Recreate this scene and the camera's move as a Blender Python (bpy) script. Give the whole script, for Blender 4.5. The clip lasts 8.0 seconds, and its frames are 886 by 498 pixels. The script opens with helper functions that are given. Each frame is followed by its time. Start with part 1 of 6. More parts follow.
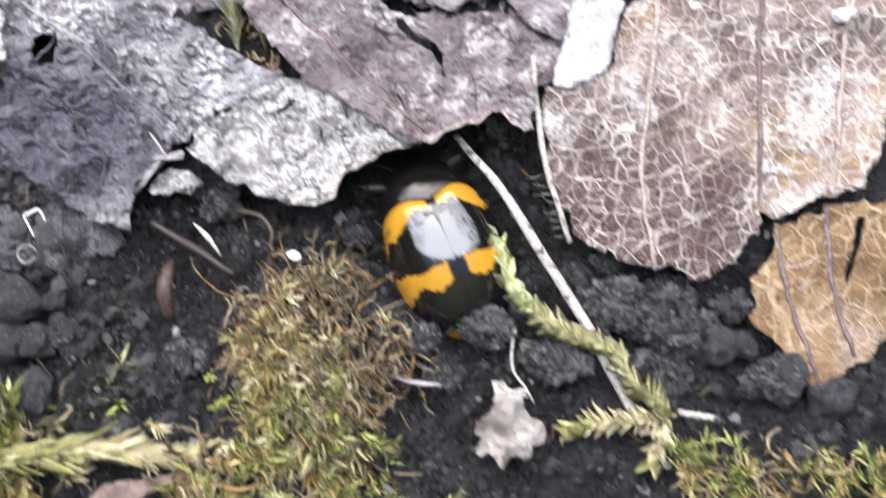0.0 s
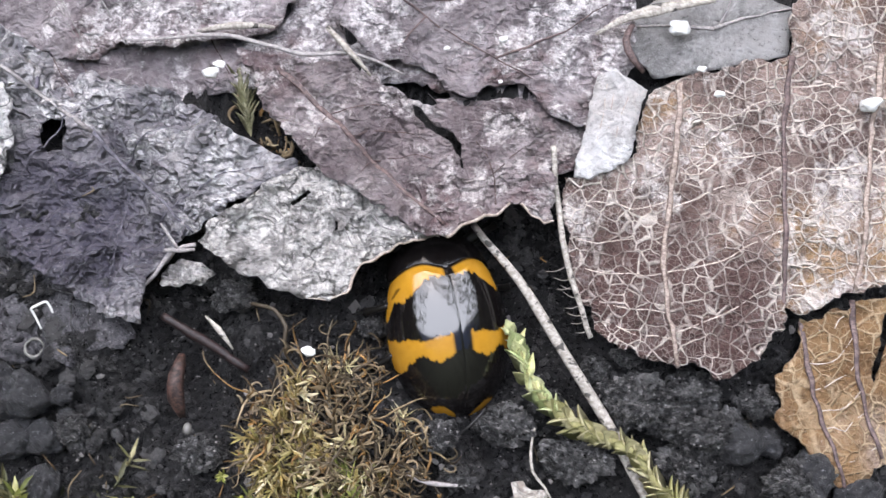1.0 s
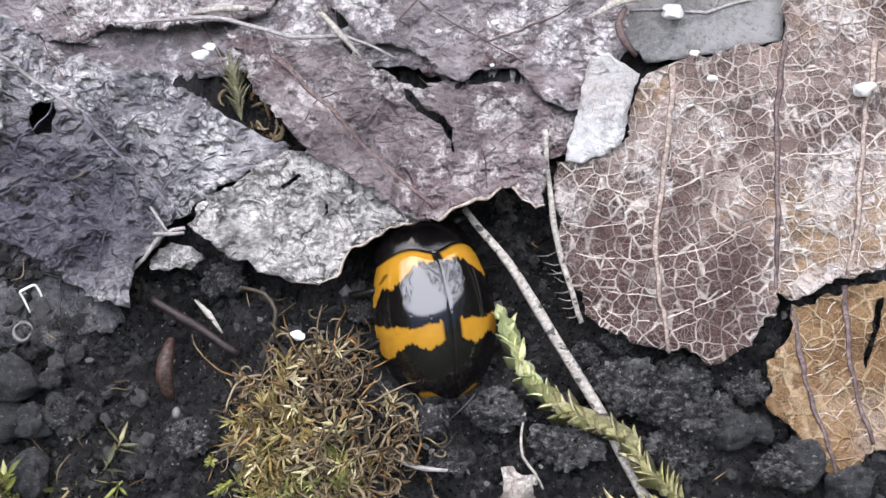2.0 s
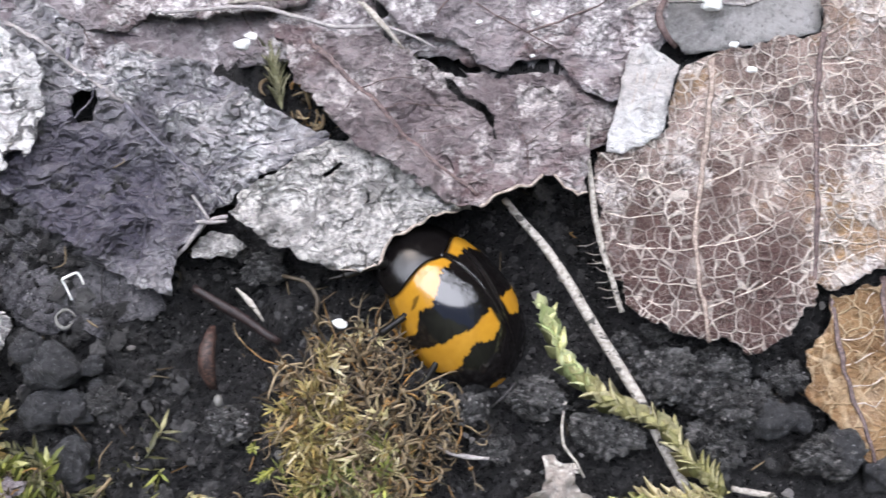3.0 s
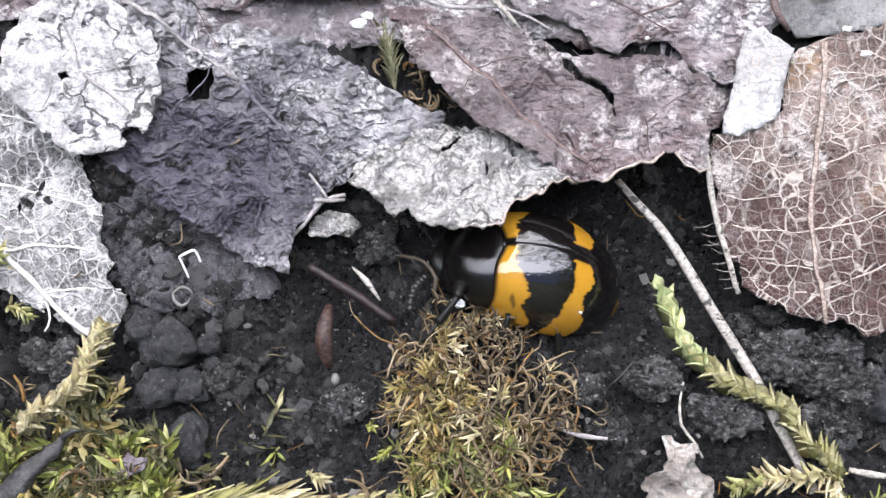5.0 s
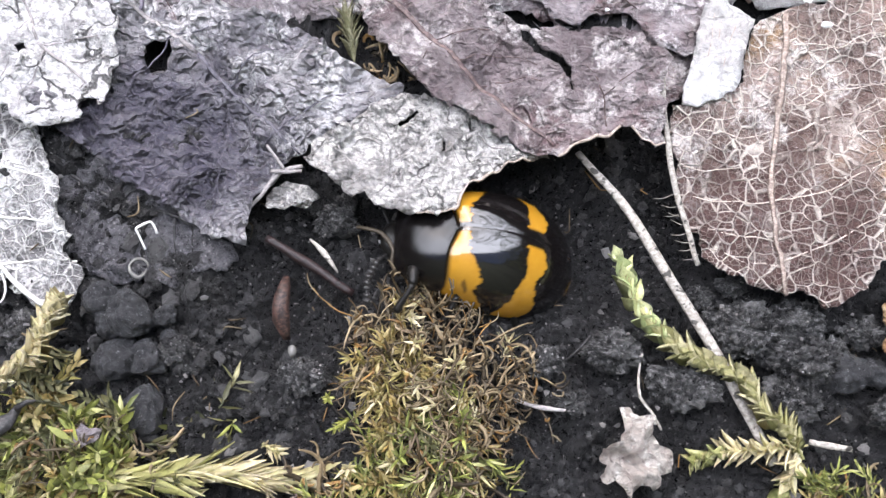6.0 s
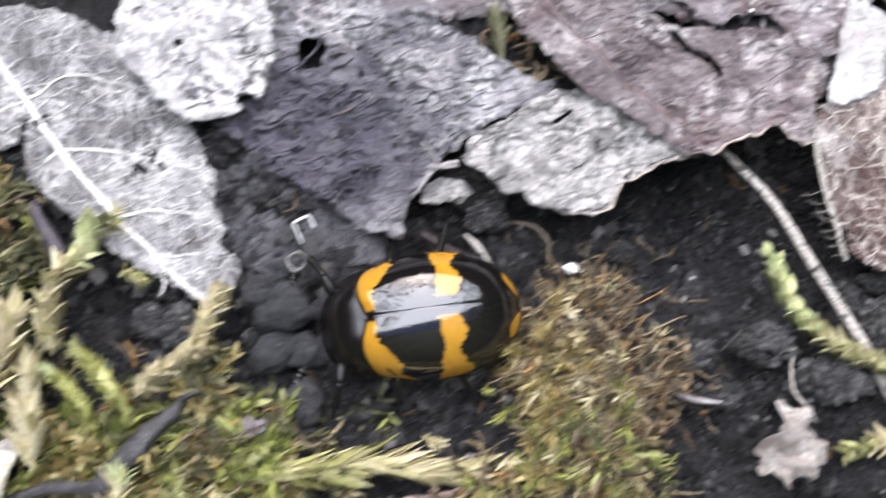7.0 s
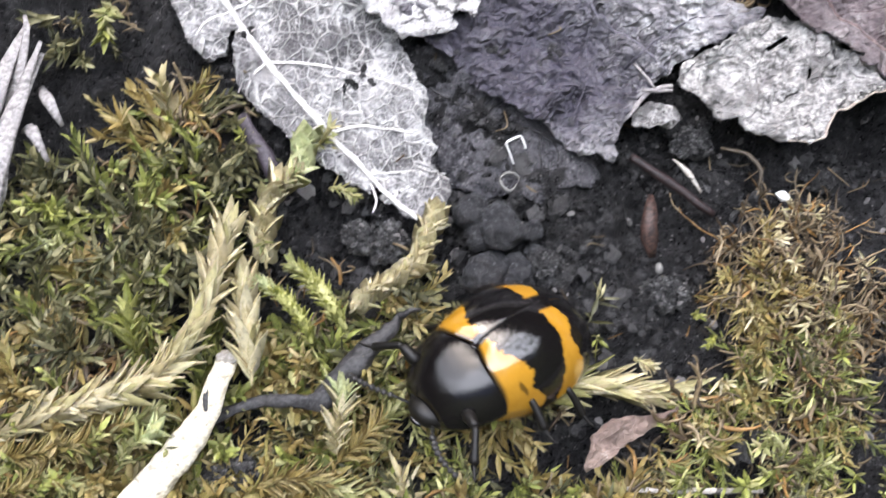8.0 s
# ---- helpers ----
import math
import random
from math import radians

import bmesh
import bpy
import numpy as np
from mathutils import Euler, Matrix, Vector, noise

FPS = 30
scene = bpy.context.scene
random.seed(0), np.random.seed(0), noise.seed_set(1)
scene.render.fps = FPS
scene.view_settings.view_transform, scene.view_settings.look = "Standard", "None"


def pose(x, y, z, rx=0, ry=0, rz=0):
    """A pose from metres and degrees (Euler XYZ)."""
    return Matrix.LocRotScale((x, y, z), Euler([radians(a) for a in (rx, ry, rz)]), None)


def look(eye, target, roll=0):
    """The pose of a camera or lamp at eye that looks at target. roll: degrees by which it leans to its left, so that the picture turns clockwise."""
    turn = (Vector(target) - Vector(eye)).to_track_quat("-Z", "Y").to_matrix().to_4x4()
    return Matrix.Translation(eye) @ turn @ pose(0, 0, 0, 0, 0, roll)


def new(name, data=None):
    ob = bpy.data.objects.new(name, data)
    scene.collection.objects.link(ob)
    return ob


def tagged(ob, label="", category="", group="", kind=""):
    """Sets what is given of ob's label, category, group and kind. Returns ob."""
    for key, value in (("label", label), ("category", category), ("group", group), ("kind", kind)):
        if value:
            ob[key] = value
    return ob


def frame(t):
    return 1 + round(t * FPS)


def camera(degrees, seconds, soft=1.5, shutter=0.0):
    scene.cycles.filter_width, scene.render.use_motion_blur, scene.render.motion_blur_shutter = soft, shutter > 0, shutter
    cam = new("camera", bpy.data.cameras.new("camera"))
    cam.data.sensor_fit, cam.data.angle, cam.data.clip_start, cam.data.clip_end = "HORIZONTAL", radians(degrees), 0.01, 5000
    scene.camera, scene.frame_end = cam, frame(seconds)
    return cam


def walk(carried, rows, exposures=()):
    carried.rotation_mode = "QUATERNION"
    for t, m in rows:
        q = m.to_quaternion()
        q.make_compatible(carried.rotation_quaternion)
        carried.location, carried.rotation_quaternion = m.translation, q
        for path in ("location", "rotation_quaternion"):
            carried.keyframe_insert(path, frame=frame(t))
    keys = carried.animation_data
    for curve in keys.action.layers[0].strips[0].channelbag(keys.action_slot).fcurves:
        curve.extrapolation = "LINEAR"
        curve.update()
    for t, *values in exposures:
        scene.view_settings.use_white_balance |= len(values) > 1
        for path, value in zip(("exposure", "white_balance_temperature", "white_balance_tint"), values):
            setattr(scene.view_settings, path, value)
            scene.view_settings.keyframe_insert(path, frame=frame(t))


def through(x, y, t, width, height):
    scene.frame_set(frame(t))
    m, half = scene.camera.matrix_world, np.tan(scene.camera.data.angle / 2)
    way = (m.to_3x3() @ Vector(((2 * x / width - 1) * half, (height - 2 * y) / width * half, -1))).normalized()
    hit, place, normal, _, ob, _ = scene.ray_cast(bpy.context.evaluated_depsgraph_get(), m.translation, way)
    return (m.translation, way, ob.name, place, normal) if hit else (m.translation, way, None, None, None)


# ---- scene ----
from mathutils.geometry import delaunay_2d_cdt

cam = camera(44.7, 8.0, soft=1.35, shutter=0.5)
KELVIN = 6330
METRES, EYE, TILT, LEAN, TURN = 0.032, 0.0412, -80.0, 0.0, 0.0
ROWS = [
    (0, 0, 0, 0, 0, 0, 0),
    (0.2, -0.0274, 0.0131, 0.0543, -0.068, -0.008, 0.0057),
    (0.5, -0.0266, 0.0218, 0.1, -0.17, -0.02, 0.01),
    (0.7, -0.0389, 0.0258, 0.1167, -0.17, 0.004, -0.1216),
    (1, -0.0247, 0.0297, 0.1094, -0.17, 0.04, -0.25),
    (1.5, -0.012, 0.0344, 0.105, -0.1, -0.18, -0.35),
    (2.8, -0.0396, 0.0338, 0.0864, -0.3427, -0.3187, -0.5057),
    (3, -0.0661, 0.0306, 0.0866, -0.38, -0.34, -0.61),
    (3.5, -0.1164, 0.0312, 0.0649, -0.65, -0.32, -0.9),
    (3.7, -0.1195, 0.0298, 0.0612, -0.682, -0.252, -0.8676),
    (4, -0.1325, 0.0313, 0.0639, -0.73, -0.15, -0.78),
    (4.5, -0.1951, 0.0319, 0.0779, -0.94, -0.28, -0.98),
    (4.7, -0.2162, 0.0313, 0.0669, -0.9013, -0.1973, -1.0111),
    (5.8, -0.1684, 0.0355, 0.0303, -0.6887, 0.2573, -1.0372),
    (6, -0.1582, 0.0368, 0.0142, -0.65, 0.34, -1),
    (6.2, -0.1585, 0.0352, 0.0182, -0.826, 0.076, -0.9335),
    (6.5, -0.1964, 0.0376, 0.0467, -1.09, -0.32, -0.95),
    (6.8, -0.2709, 0.0339, 0.0227, -1.456, 0.7, -1.0641),
    (7, -0.3607, 0.0257, -0.0183, -1.7, 1.38, -1.12),
    (7.1, -0.4065, 0.0265, -0.0373, -1.85, 1.144, -1.2092),
    (7.2, -0.4502, 0.0273, -0.044, -2.0, 0.908, -1.2984),
    (7.3, -0.5118, 0.0299, -0.0573, -2.15, 0.672, -1.4002),
    (7.4, -0.5327, 0.0326, -0.0627, -2.3, 0.436, -1.5021),
    (7.5, -0.5518, 0.0316, -0.0595, -2.45, 0.2, -1.6),
    (7.8, -0.6067, 0.0334, -0.0589, -2.786, -0.448, -2.1781),
    (8, -0.6315, 0.0417, -0.0679, -3.01, -0.88, -2.61),
]
walk(cam, [(t, pose(0, 0, EYE, TILT, LEAN, TURN) @ pose(METRES * x, METRES * y, METRES * z, 90 + pitch, roll, yaw)) for t, x, y, z, yaw, pitch, roll in ROWS],
     exposures=[(t, stops, KELVIN, 15.5) for t, stops in ((0.0, 2.4), (0.5, 1.95), (1.5, 1.87), (3.5, 1.98), (4.5, 2.12), (6.5, 2.22), (8.0, 2.18))])

# ---- world and sun: bright shade under a thin overcast ----
SUN_UP, SUN_TURN = 34.0, -12.0
world = bpy.data.worlds.new("sky")
scene.world = world
world.use_nodes = True
sky = world.node_tree.nodes.new("ShaderNodeTexSky")
sky.sky_type, sky.sun_disc = "NISHITA", False
sky.sun_elevation, sky.sun_rotation = radians(SUN_UP), radians(SUN_TURN)
sky.dust_density = 4.0
world.node_tree.links.new(sky.outputs[0], world.node_tree.nodes["Background"].inputs[0])
world.node_tree.nodes["Background"].inputs[1].default_value = 0.065
sun = new("sun", bpy.data.lights.new("sun", "SUN"))
sun.data.energy, sun.data.angle, sun.data.color = 4.1, radians(128), (0.93, 0.96, 1.0)
sun.matrix_world = look((0, 0, 1), (-math.sin(radians(SUN_TURN)) * math.cos(radians(SUN_UP)), -math.cos(radians(SUN_TURN)) * math.cos(radians(SUN_UP)), 1 - math.sin(radians(SUN_UP))))

MM = 0.001


# ---- node helpers ----
def material(name, rough=0.6, ior=1.45):
    m = bpy.data.materials.new(name)
    m.use_nodes = True
    b = m.node_tree.nodes["Principled BSDF"]
    b.inputs["Roughness"].default_value, b.inputs["IOR"].default_value = rough, ior
    return m, m.node_tree, b


def node(nt, kind, links=(), **values):
    n = nt.nodes.new(kind)
    if "operation" in values:
        n.operation = values["operation"]
    if "feature" in values:
        n.feature = values["feature"]
    if "interpolation_type" in values:
        n.interpolation_type = values["interpolation_type"]
    for socket, value in links:
        if isinstance(value, bpy.types.NodeSocket):
            nt.links.new(value, n.inputs[socket])
        else:
            n.inputs[socket].default_value = value
    return n


def millimetres(nt, squash=(1, 1, 1)):
    c = node(nt, "ShaderNodeTexCoord")
    return node(nt, "ShaderNodeVectorMath", [(0, c.outputs["Object"]), (1, tuple(1000 * s for s in squash))], operation="MULTIPLY").outputs[0]


def noise_of(nt, at, scale, detail=4.0, rough=0.55, warp=0.0):
    return node(nt, "ShaderNodeTexNoise", [("Vector", at), ("Scale", scale), ("Detail", detail), ("Roughness", rough), ("Distortion", warp)]).outputs["Fac"]


def step(nt, value, low, high, a=0.0, b=1.0):
    return node(nt, "ShaderNodeMapRange", [(0, value), (1, low), (2, high), (3, a), (4, b)], interpolation_type="SMOOTHSTEP").outputs[0]


def math2(nt, op, a, b):
    return node(nt, "ShaderNodeMath", [(0, a), (1, b)], operation=op).outputs[0]


def mix(nt, fac, a, b):
    n = nt.nodes.new("ShaderNodeMix")
    n.data_type = "RGBA"
    for k, v in ((0, fac), (6, a), (7, b)):
        if isinstance(v, bpy.types.NodeSocket):
            nt.links.new(v, n.inputs[k])
        else:
            n.inputs[k].default_value = (*v, 1) if isinstance(v, tuple) else v
    return n.outputs[2]


def bump(nt, b, height, distance, strength=1.0, after=None):
    n = node(nt, "ShaderNodeBump", [("Height", height), ("Distance", distance * MM), ("Strength", strength)])
    if after is not None:
        nt.links.new(after, n.inputs["Normal"])
    nt.links.new(n.outputs[0], b.inputs["Normal"])
    return n.outputs[0]


def leaf_material(name, dark, light, pale, vein, cells=1.2, pale_at=0.62, vein_width=0.09, vein_weight=0.8, rough=0.55, fleck=0.3, third=None, fine_net=0.5, cracks=0.0, stain=None, creases=5.0):
    """Decayed leaf: blotched blade, pale mould, dirt, a net of fine veins in two sizes round uneven cells."""
    m, nt, b = material(name, rough)
    light, pale = tuple(min(0.85, 1.22 * c) for c in light), tuple(min(0.93, 1.12 * c) for c in pale)
    at = millimetres(nt)
    wob = node(nt, "ShaderNodeTexNoise", [("Vector", at), ("Scale", 0.9), ("Detail", 4.0)]).outputs["Color"]
    bent = node(nt, "ShaderNodeVectorMath", [(0, wob), (1, (0.5, 0.5, 0.0)), (2, at)], operation="MULTIPLY_ADD").outputs[0]
    flat = node(nt, "ShaderNodeVectorMath", [(0, bent), (1, (1, 1, 0.0))], operation="MULTIPLY").outputs[0]
    big, mid = noise_of(nt, at, 0.2, 5, 0.6, 0.3), noise_of(nt, at, 0.9, 6, 0.65, 0.15)
    fine, grit = noise_of(nt, at, 3.6, 6, 0.72), noise_of(nt, at, 9.0, 4, 0.75)
    tone = mix(nt, step(nt, big, 0.38, 0.62), dark, light)
    if third:
        tone = mix(nt, step(nt, noise_of(nt, at, 0.16, 4, 0.6), 0.52, 0.66), tone, third)
    tone = mix(nt, step(nt, mid, 0.44, 0.7, 0.0, 0.7), tone, tuple(0.5 * c for c in dark))
    cell = node(nt, "ShaderNodeTexVoronoi", [("Vector", flat), ("Scale", cells * 2.7)])
    shade = node(nt, "ShaderNodeSeparateColor", [(0, cell.outputs["Color"])]).outputs[0]
    tone = mix(nt, step(nt, shade, 0.1, 1.0, 0.0, 0.45), tone, tuple(0.55 * c for c in light))
    mould = math2(nt, "MULTIPLY", step(nt, noise_of(nt, at, 0.55, 8, 0.7, 0.3), pale_at - 0.03, pale_at + 0.05), step(nt, fine, 0.36, 0.62, 1.0, 0.15))
    tone = mix(nt, mould, tone, pale)
    if stain:
        (cx, cy), (rx, ry), colour = stain
        place = node(nt, "ShaderNodeVectorMath", [(0, at), (1, (1 / rx, 1 / ry, 0.0)), (2, (-cx / rx, -cy / ry, 0.0))], operation="MULTIPLY_ADD").outputs[0]
        far = math2(nt, "ADD", node(nt, "ShaderNodeVectorMath", [(0, place)], operation="LENGTH").outputs["Value"], math2(nt, "ADD", big, math2(nt, "MULTIPLY", mid, 0.7)))
        soaked = mix(nt, step(nt, fine, 0.35, 0.7), colour, tuple(2.0 * c for c in colour))
        tone = mix(nt, step(nt, far, 1.4, 2.05, 0.88, 0.0), tone, soaked)
    nets = []
    for scale, width in ((cells, vein_width), (cells * 2.7, vein_width * 1.15)):
        v = node(nt, "ShaderNodeTexVoronoi", [("Vector", flat), ("Scale", scale), ("Randomness", 0.85)], feature="DISTANCE_TO_EDGE")
        nets.append(step(nt, v.outputs["Distance"], width * 0.2, width, 1.0, 0.0))
    show = step(nt, noise_of(nt, at, 0.4, 4, 0.6), 0.34, 0.58, 0.25, 1.0)
    coarse = math2(nt, "MULTIPLY", math2(nt, "MULTIPLY", nets[0], show), vein_weight)
    small = math2(nt, "MULTIPLY", math2(nt, "MULTIPLY", nets[1], show), vein_weight * fine_net)
    tone = mix(nt, small, tone, vein)
    tone = mix(nt, coarse, tone, vein)
    tone = mix(nt, step(nt, fine, 0.52, 0.72, 0.0, 0.6), tone, tuple(0.4 * c for c in dark))
    split = node(nt, "ShaderNodeTexVoronoi", [("Vector", node(nt, "ShaderNodeVectorMath", [(0, node(nt, "ShaderNodeTexNoise", [("Vector", at), ("Scale", 1.6), ("Detail", 5.0)]).outputs["Color"]), (1, (1.2, 1.2, 0.0)), (2, at)], operation="MULTIPLY_ADD").outputs[0]), ("Scale", 0.62)], feature="DISTANCE_TO_EDGE")
    split = math2(nt, "MULTIPLY", step(nt, split.outputs["Distance"], 0.012, 0.045, 1.0, 0.0), step(nt, noise_of(nt, at, 0.6, 3, 0.5), 0.46, 0.56, 0.0, cracks))
    tone = mix(nt, split, tone, tuple(0.12 * c for c in dark))
    tone = mix(nt, step(nt, grit, 0.64, 0.7, 0.0, fleck), tone, (0.78, 0.76, 0.73))
    nt.links.new(tone, b.inputs["Base Color"])
    nt.links.new(step(nt, fine, 0.3, 0.7, rough - 0.15, rough + 0.2), b.inputs["Roughness"])
    h = math2(nt, "ADD", math2(nt, "MULTIPLY", math2(nt, "ADD", nets[0], math2(nt, "MULTIPLY", nets[1], 0.5)), vein_weight * 1.1), math2(nt, "ADD", math2(nt, "MULTIPLY", fine, 2.0), math2(nt, "ADD", math2(nt, "MULTIPLY", mid, 3.2), math2(nt, "MULTIPLY", grit, 0.7))))
    ridge = node(nt, "ShaderNodeTexNoise", [("Vector", node(nt, "ShaderNodeVectorMath", [(0, bent), (1, (1.0, 1.35, 1.0))], operation="MULTIPLY").outputs[0]), ("Scale", 1.1), ("Detail", 2.5), ("Roughness", 0.5), ("Distortion", 0.15)]).outputs["Fac"]
    ridge = math2(nt, "ABSOLUTE", math2(nt, "SUBTRACT", ridge, 0.5), 0.0)
    h = math2(nt, "SUBTRACT", h, math2(nt, "MULTIPLY", ridge, creases))
    bump(nt, b, math2(nt, "SUBTRACT", h, math2(nt, "MULTIPLY", split, 3.0)), 0.13, 1.0)
    return m


def soil_material(name, dark, light, rough=0.5, specks=0.5, vary=0.0):
    """Moist crumbs: grains of uneven tone, wet glints put into the colour, a few pale grits."""
    m, nt, b = material(name, rough)
    at = millimetres(nt)
    clump, grain, glint_grit = noise_of(nt, at, 0.6, 6, 0.65), noise_of(nt, at, 4.6, 8, 0.82), noise_of(nt, at, 8.5, 5, 0.8)
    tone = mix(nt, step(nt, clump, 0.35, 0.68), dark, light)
    # Tone follows the bump grain: raised grain paler, pits darker.
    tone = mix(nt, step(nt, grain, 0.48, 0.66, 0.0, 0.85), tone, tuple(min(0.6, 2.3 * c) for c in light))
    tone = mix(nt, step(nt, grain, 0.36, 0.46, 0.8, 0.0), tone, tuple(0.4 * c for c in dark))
    # Bright specks: pale grit, and wet glints painted into the base colour.
    tone = mix(nt, step(nt, glint_grit, 0.59, 0.67, 0.0, 0.8), tone, tuple(min(0.7, 7.0 * c) for c in light))
    cells = node(nt, "ShaderNodeTexVoronoi", [("Vector", at), ("Scale", 4.2)])
    pebble = node(nt, "ShaderNodeTexVoronoi", [("Vector", at), ("Scale", 4.4)])
    here = math2(nt, "MULTIPLY", step(nt, pebble.outputs["Distance"], 0.14, 0.24, 1.0, 0.0), step(nt, node(nt, "ShaderNodeSeparateColor", [(0, pebble.outputs["Color"])]).outputs[0], 0.8, 0.86, 0.0, specks))
    tone = mix(nt, here, tone, (0.5, 0.48, 0.46))
    if vary:
        grain_of = node(nt, "ShaderNodeNewGeometry").outputs["Random Per Island"]
        tone = mix(nt, step(nt, grain_of, 0.35, 0.9, 0.0, vary), tone, tuple(2.6 * c for c in light))
        tone = mix(nt, step(nt, grain_of, 0.955, 0.965, 0.0, 0.9), tone, (0.36, 0.34, 0.33))
    nt.links.new(tone, b.inputs["Base Color"])
    nt.links.new(step(nt, grain, 0.35, 0.65, rough - 0.25, rough + 0.3), b.inputs["Roughness"])
    first = bump(nt, b, step(nt, cells.outputs["Distance"], 0.0, 0.7, 1.0, 0.0), 0.12, 0.3)
    bump(nt, b, math2(nt, "ADD", math2(nt, "ADD", grain, math2(nt, "MULTIPLY", glint_grit, 0.35)), clump), 0.3, 1.0, first)
    return m


def plant_material(name, colours, rough=0.55, grain=6.0, through=0.0):
    """Fibres and leaflets, each piece with a tone of its own."""
    m, nt, b = material(name, rough)
    at = millimetres(nt)
    pick = math2(nt, "FRACT", math2(nt, "ADD", node(nt, "ShaderNodeNewGeometry").outputs["Random Per Island"], node(nt, "ShaderNodeObjectInfo").outputs["Random"]), 0.0)
    ramp = node(nt, "ShaderNodeValToRGB", [(0, pick)])
    keys = ramp.color_ramp.elements
    while len(keys) < len(colours):
        keys.new(0.5)
    for k, c in enumerate(colours):
        keys[k].position, keys[k].color = k / max(1, len(colours) - 1), (*c, 1)
    n = noise_of(nt, at, grain, 4, 0.65)
    tone = mix(nt, step(nt, n, 0.4, 0.75, 0.0, 0.5), ramp.outputs[0], tuple(0.4 * c for c in colours[0]))
    nt.links.new(tone, b.inputs["Base Color"])
    bump(nt, b, n, 0.03, 0.7)
    if through:
        b.inputs["Subsurface Weight"].default_value = through
        b.inputs["Subsurface Radius"].default_value = (0.0004, 0.0004, 0.0002)
    return m


def streak_material(name, dark, light, spots=0.0, rough=0.5, along=0.8):
    """Straw, stalks and sticks: streaks along the local x axis, dark spots."""
    m, nt, b = material(name, rough)
    at = millimetres(nt, (along, 1, 1))
    n, wide = noise_of(nt, at, 7.0, 5, 0.65), noise_of(nt, millimetres(nt), 0.8, 5, 0.6)
    tone = mix(nt, step(nt, n, 0.35, 0.68), dark, light)
    tone = mix(nt, step(nt, wide, 0.5, 0.75, 0.0, 0.5), tone, dark)
    if spots:
        s = noise_of(nt, millimetres(nt, (0.7, 1, 1)), 3.0, 3, 0.5)
        tone = mix(nt, step(nt, s, 0.6, 0.66, 0.0, spots), tone, tuple(0.12 * c for c in dark))
    nt.links.new(tone, b.inputs["Base Color"])
    bump(nt, b, n, 0.04, 0.8)
    return m


def plain_material(name, colour, rough=0.5, grain=4.0, depth=0.05, vary=0.35, **more):
    m, nt, b = material(name, rough, more.get("ior", 1.45))
    at = millimetres(nt)
    n = noise_of(nt, at, grain, 5, 0.65)
    tone = mix(nt, step(nt, n, 0.35, 0.7, 0.0, vary), colour, tuple(0.4 * c for c in colour))
    nt.links.new(tone, b.inputs["Base Color"])
    bump(nt, b, n, depth, 0.7)
    return m


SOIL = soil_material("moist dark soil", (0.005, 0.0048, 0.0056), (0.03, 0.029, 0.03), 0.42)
# Wide dark-to-light span puts relief shading into the clod's colour.
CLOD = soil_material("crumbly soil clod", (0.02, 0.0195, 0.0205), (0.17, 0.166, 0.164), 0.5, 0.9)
CAST = soil_material("smooth worm cast", (0.045, 0.045, 0.049), (0.07, 0.07, 0.074), 0.5, 0.05)
LEAF_GREY = leaf_material("grey purple decayed leaf", (0.2, 0.187, 0.212), (0.46, 0.44, 0.45), (0.8, 0.78, 0.78), (0.5, 0.48, 0.49), 1.0, 0.53, 0.06, 0.1, 0.4, 0.7, (0.075, 0.07, 0.095), cracks=0.4, stain=((0.2, -2.9), (5.0, 3.6), (0.062, 0.056, 0.078)), creases=22.0)
LEAF_PALE = leaf_material("pale grey flaking leaf", (0.22, 0.205, 0.2), (0.46, 0.44, 0.425), (0.76, 0.73, 0.7), (0.6, 0.57, 0.55), 1.5, 0.45, 0.06, 0.3, 0.6, 0.7, cracks=0.6, creases=16.0)
LEAF_BROWN = leaf_material("brown mauve leaf", (0.15, 0.114, 0.122), (0.36, 0.308, 0.315), (0.7, 0.65, 0.64), (0.44, 0.39, 0.385), 1.3, 0.55, 0.06, 0.3, 0.45, 0.6, (0.2, 0.128, 0.132), cracks=0.25, creases=14.0)
LEAF_BACK = leaf_material("dull mauve leaf behind", (0.17, 0.14, 0.152), (0.42, 0.375, 0.39), (0.82, 0.78, 0.78), (0.46, 0.42, 0.42), 1.1, 0.53, 0.06, 0.25, 0.6, 0.7, (0.2, 0.13, 0.13), cracks=0.3, creases=12.0)
LEAF_VEINED = leaf_material("veined brown leaf", (0.12, 0.07, 0.061), (0.43, 0.32, 0.28), (0.8, 0.75, 0.73), (0.88, 0.79, 0.72), 1.75, 0.55, 0.075, 0.95, 0.42, 0.45, (0.5, 0.31, 0.15), 0.4, stain=((-3.6, -5.6), (5.0, 3.4), (0.075, 0.04, 0.036)), creases=7.0)
LEAF_TAN = leaf_material("tan orange leaf", (0.2, 0.105, 0.045), (0.4, 0.25, 0.125), (0.5, 0.42, 0.32), (0.72, 0.56, 0.37), 1.3, 0.66, 0.065, 0.7, 0.55, 0.4, (0.4, 0.3, 0.24), 0.5)
LEAF_LACE = leaf_material("silver skeleton leaf", (0.13, 0.122, 0.128), (0.31, 0.298, 0.3), (0.8, 0.78, 0.77), (0.84, 0.82, 0.8), 1.7, 0.55, 0.075, 0.9, 0.5, 0.7, fine_net=0.55)
LEAF_WHITE = leaf_material("bleached leaf", (0.4, 0.38, 0.38), (0.6, 0.575, 0.575), (0.79, 0.77, 0.76), (0.74, 0.71, 0.7), 1.4, 0.42, 0.05, 0.25, 0.6, 0.6, cracks=0.8)
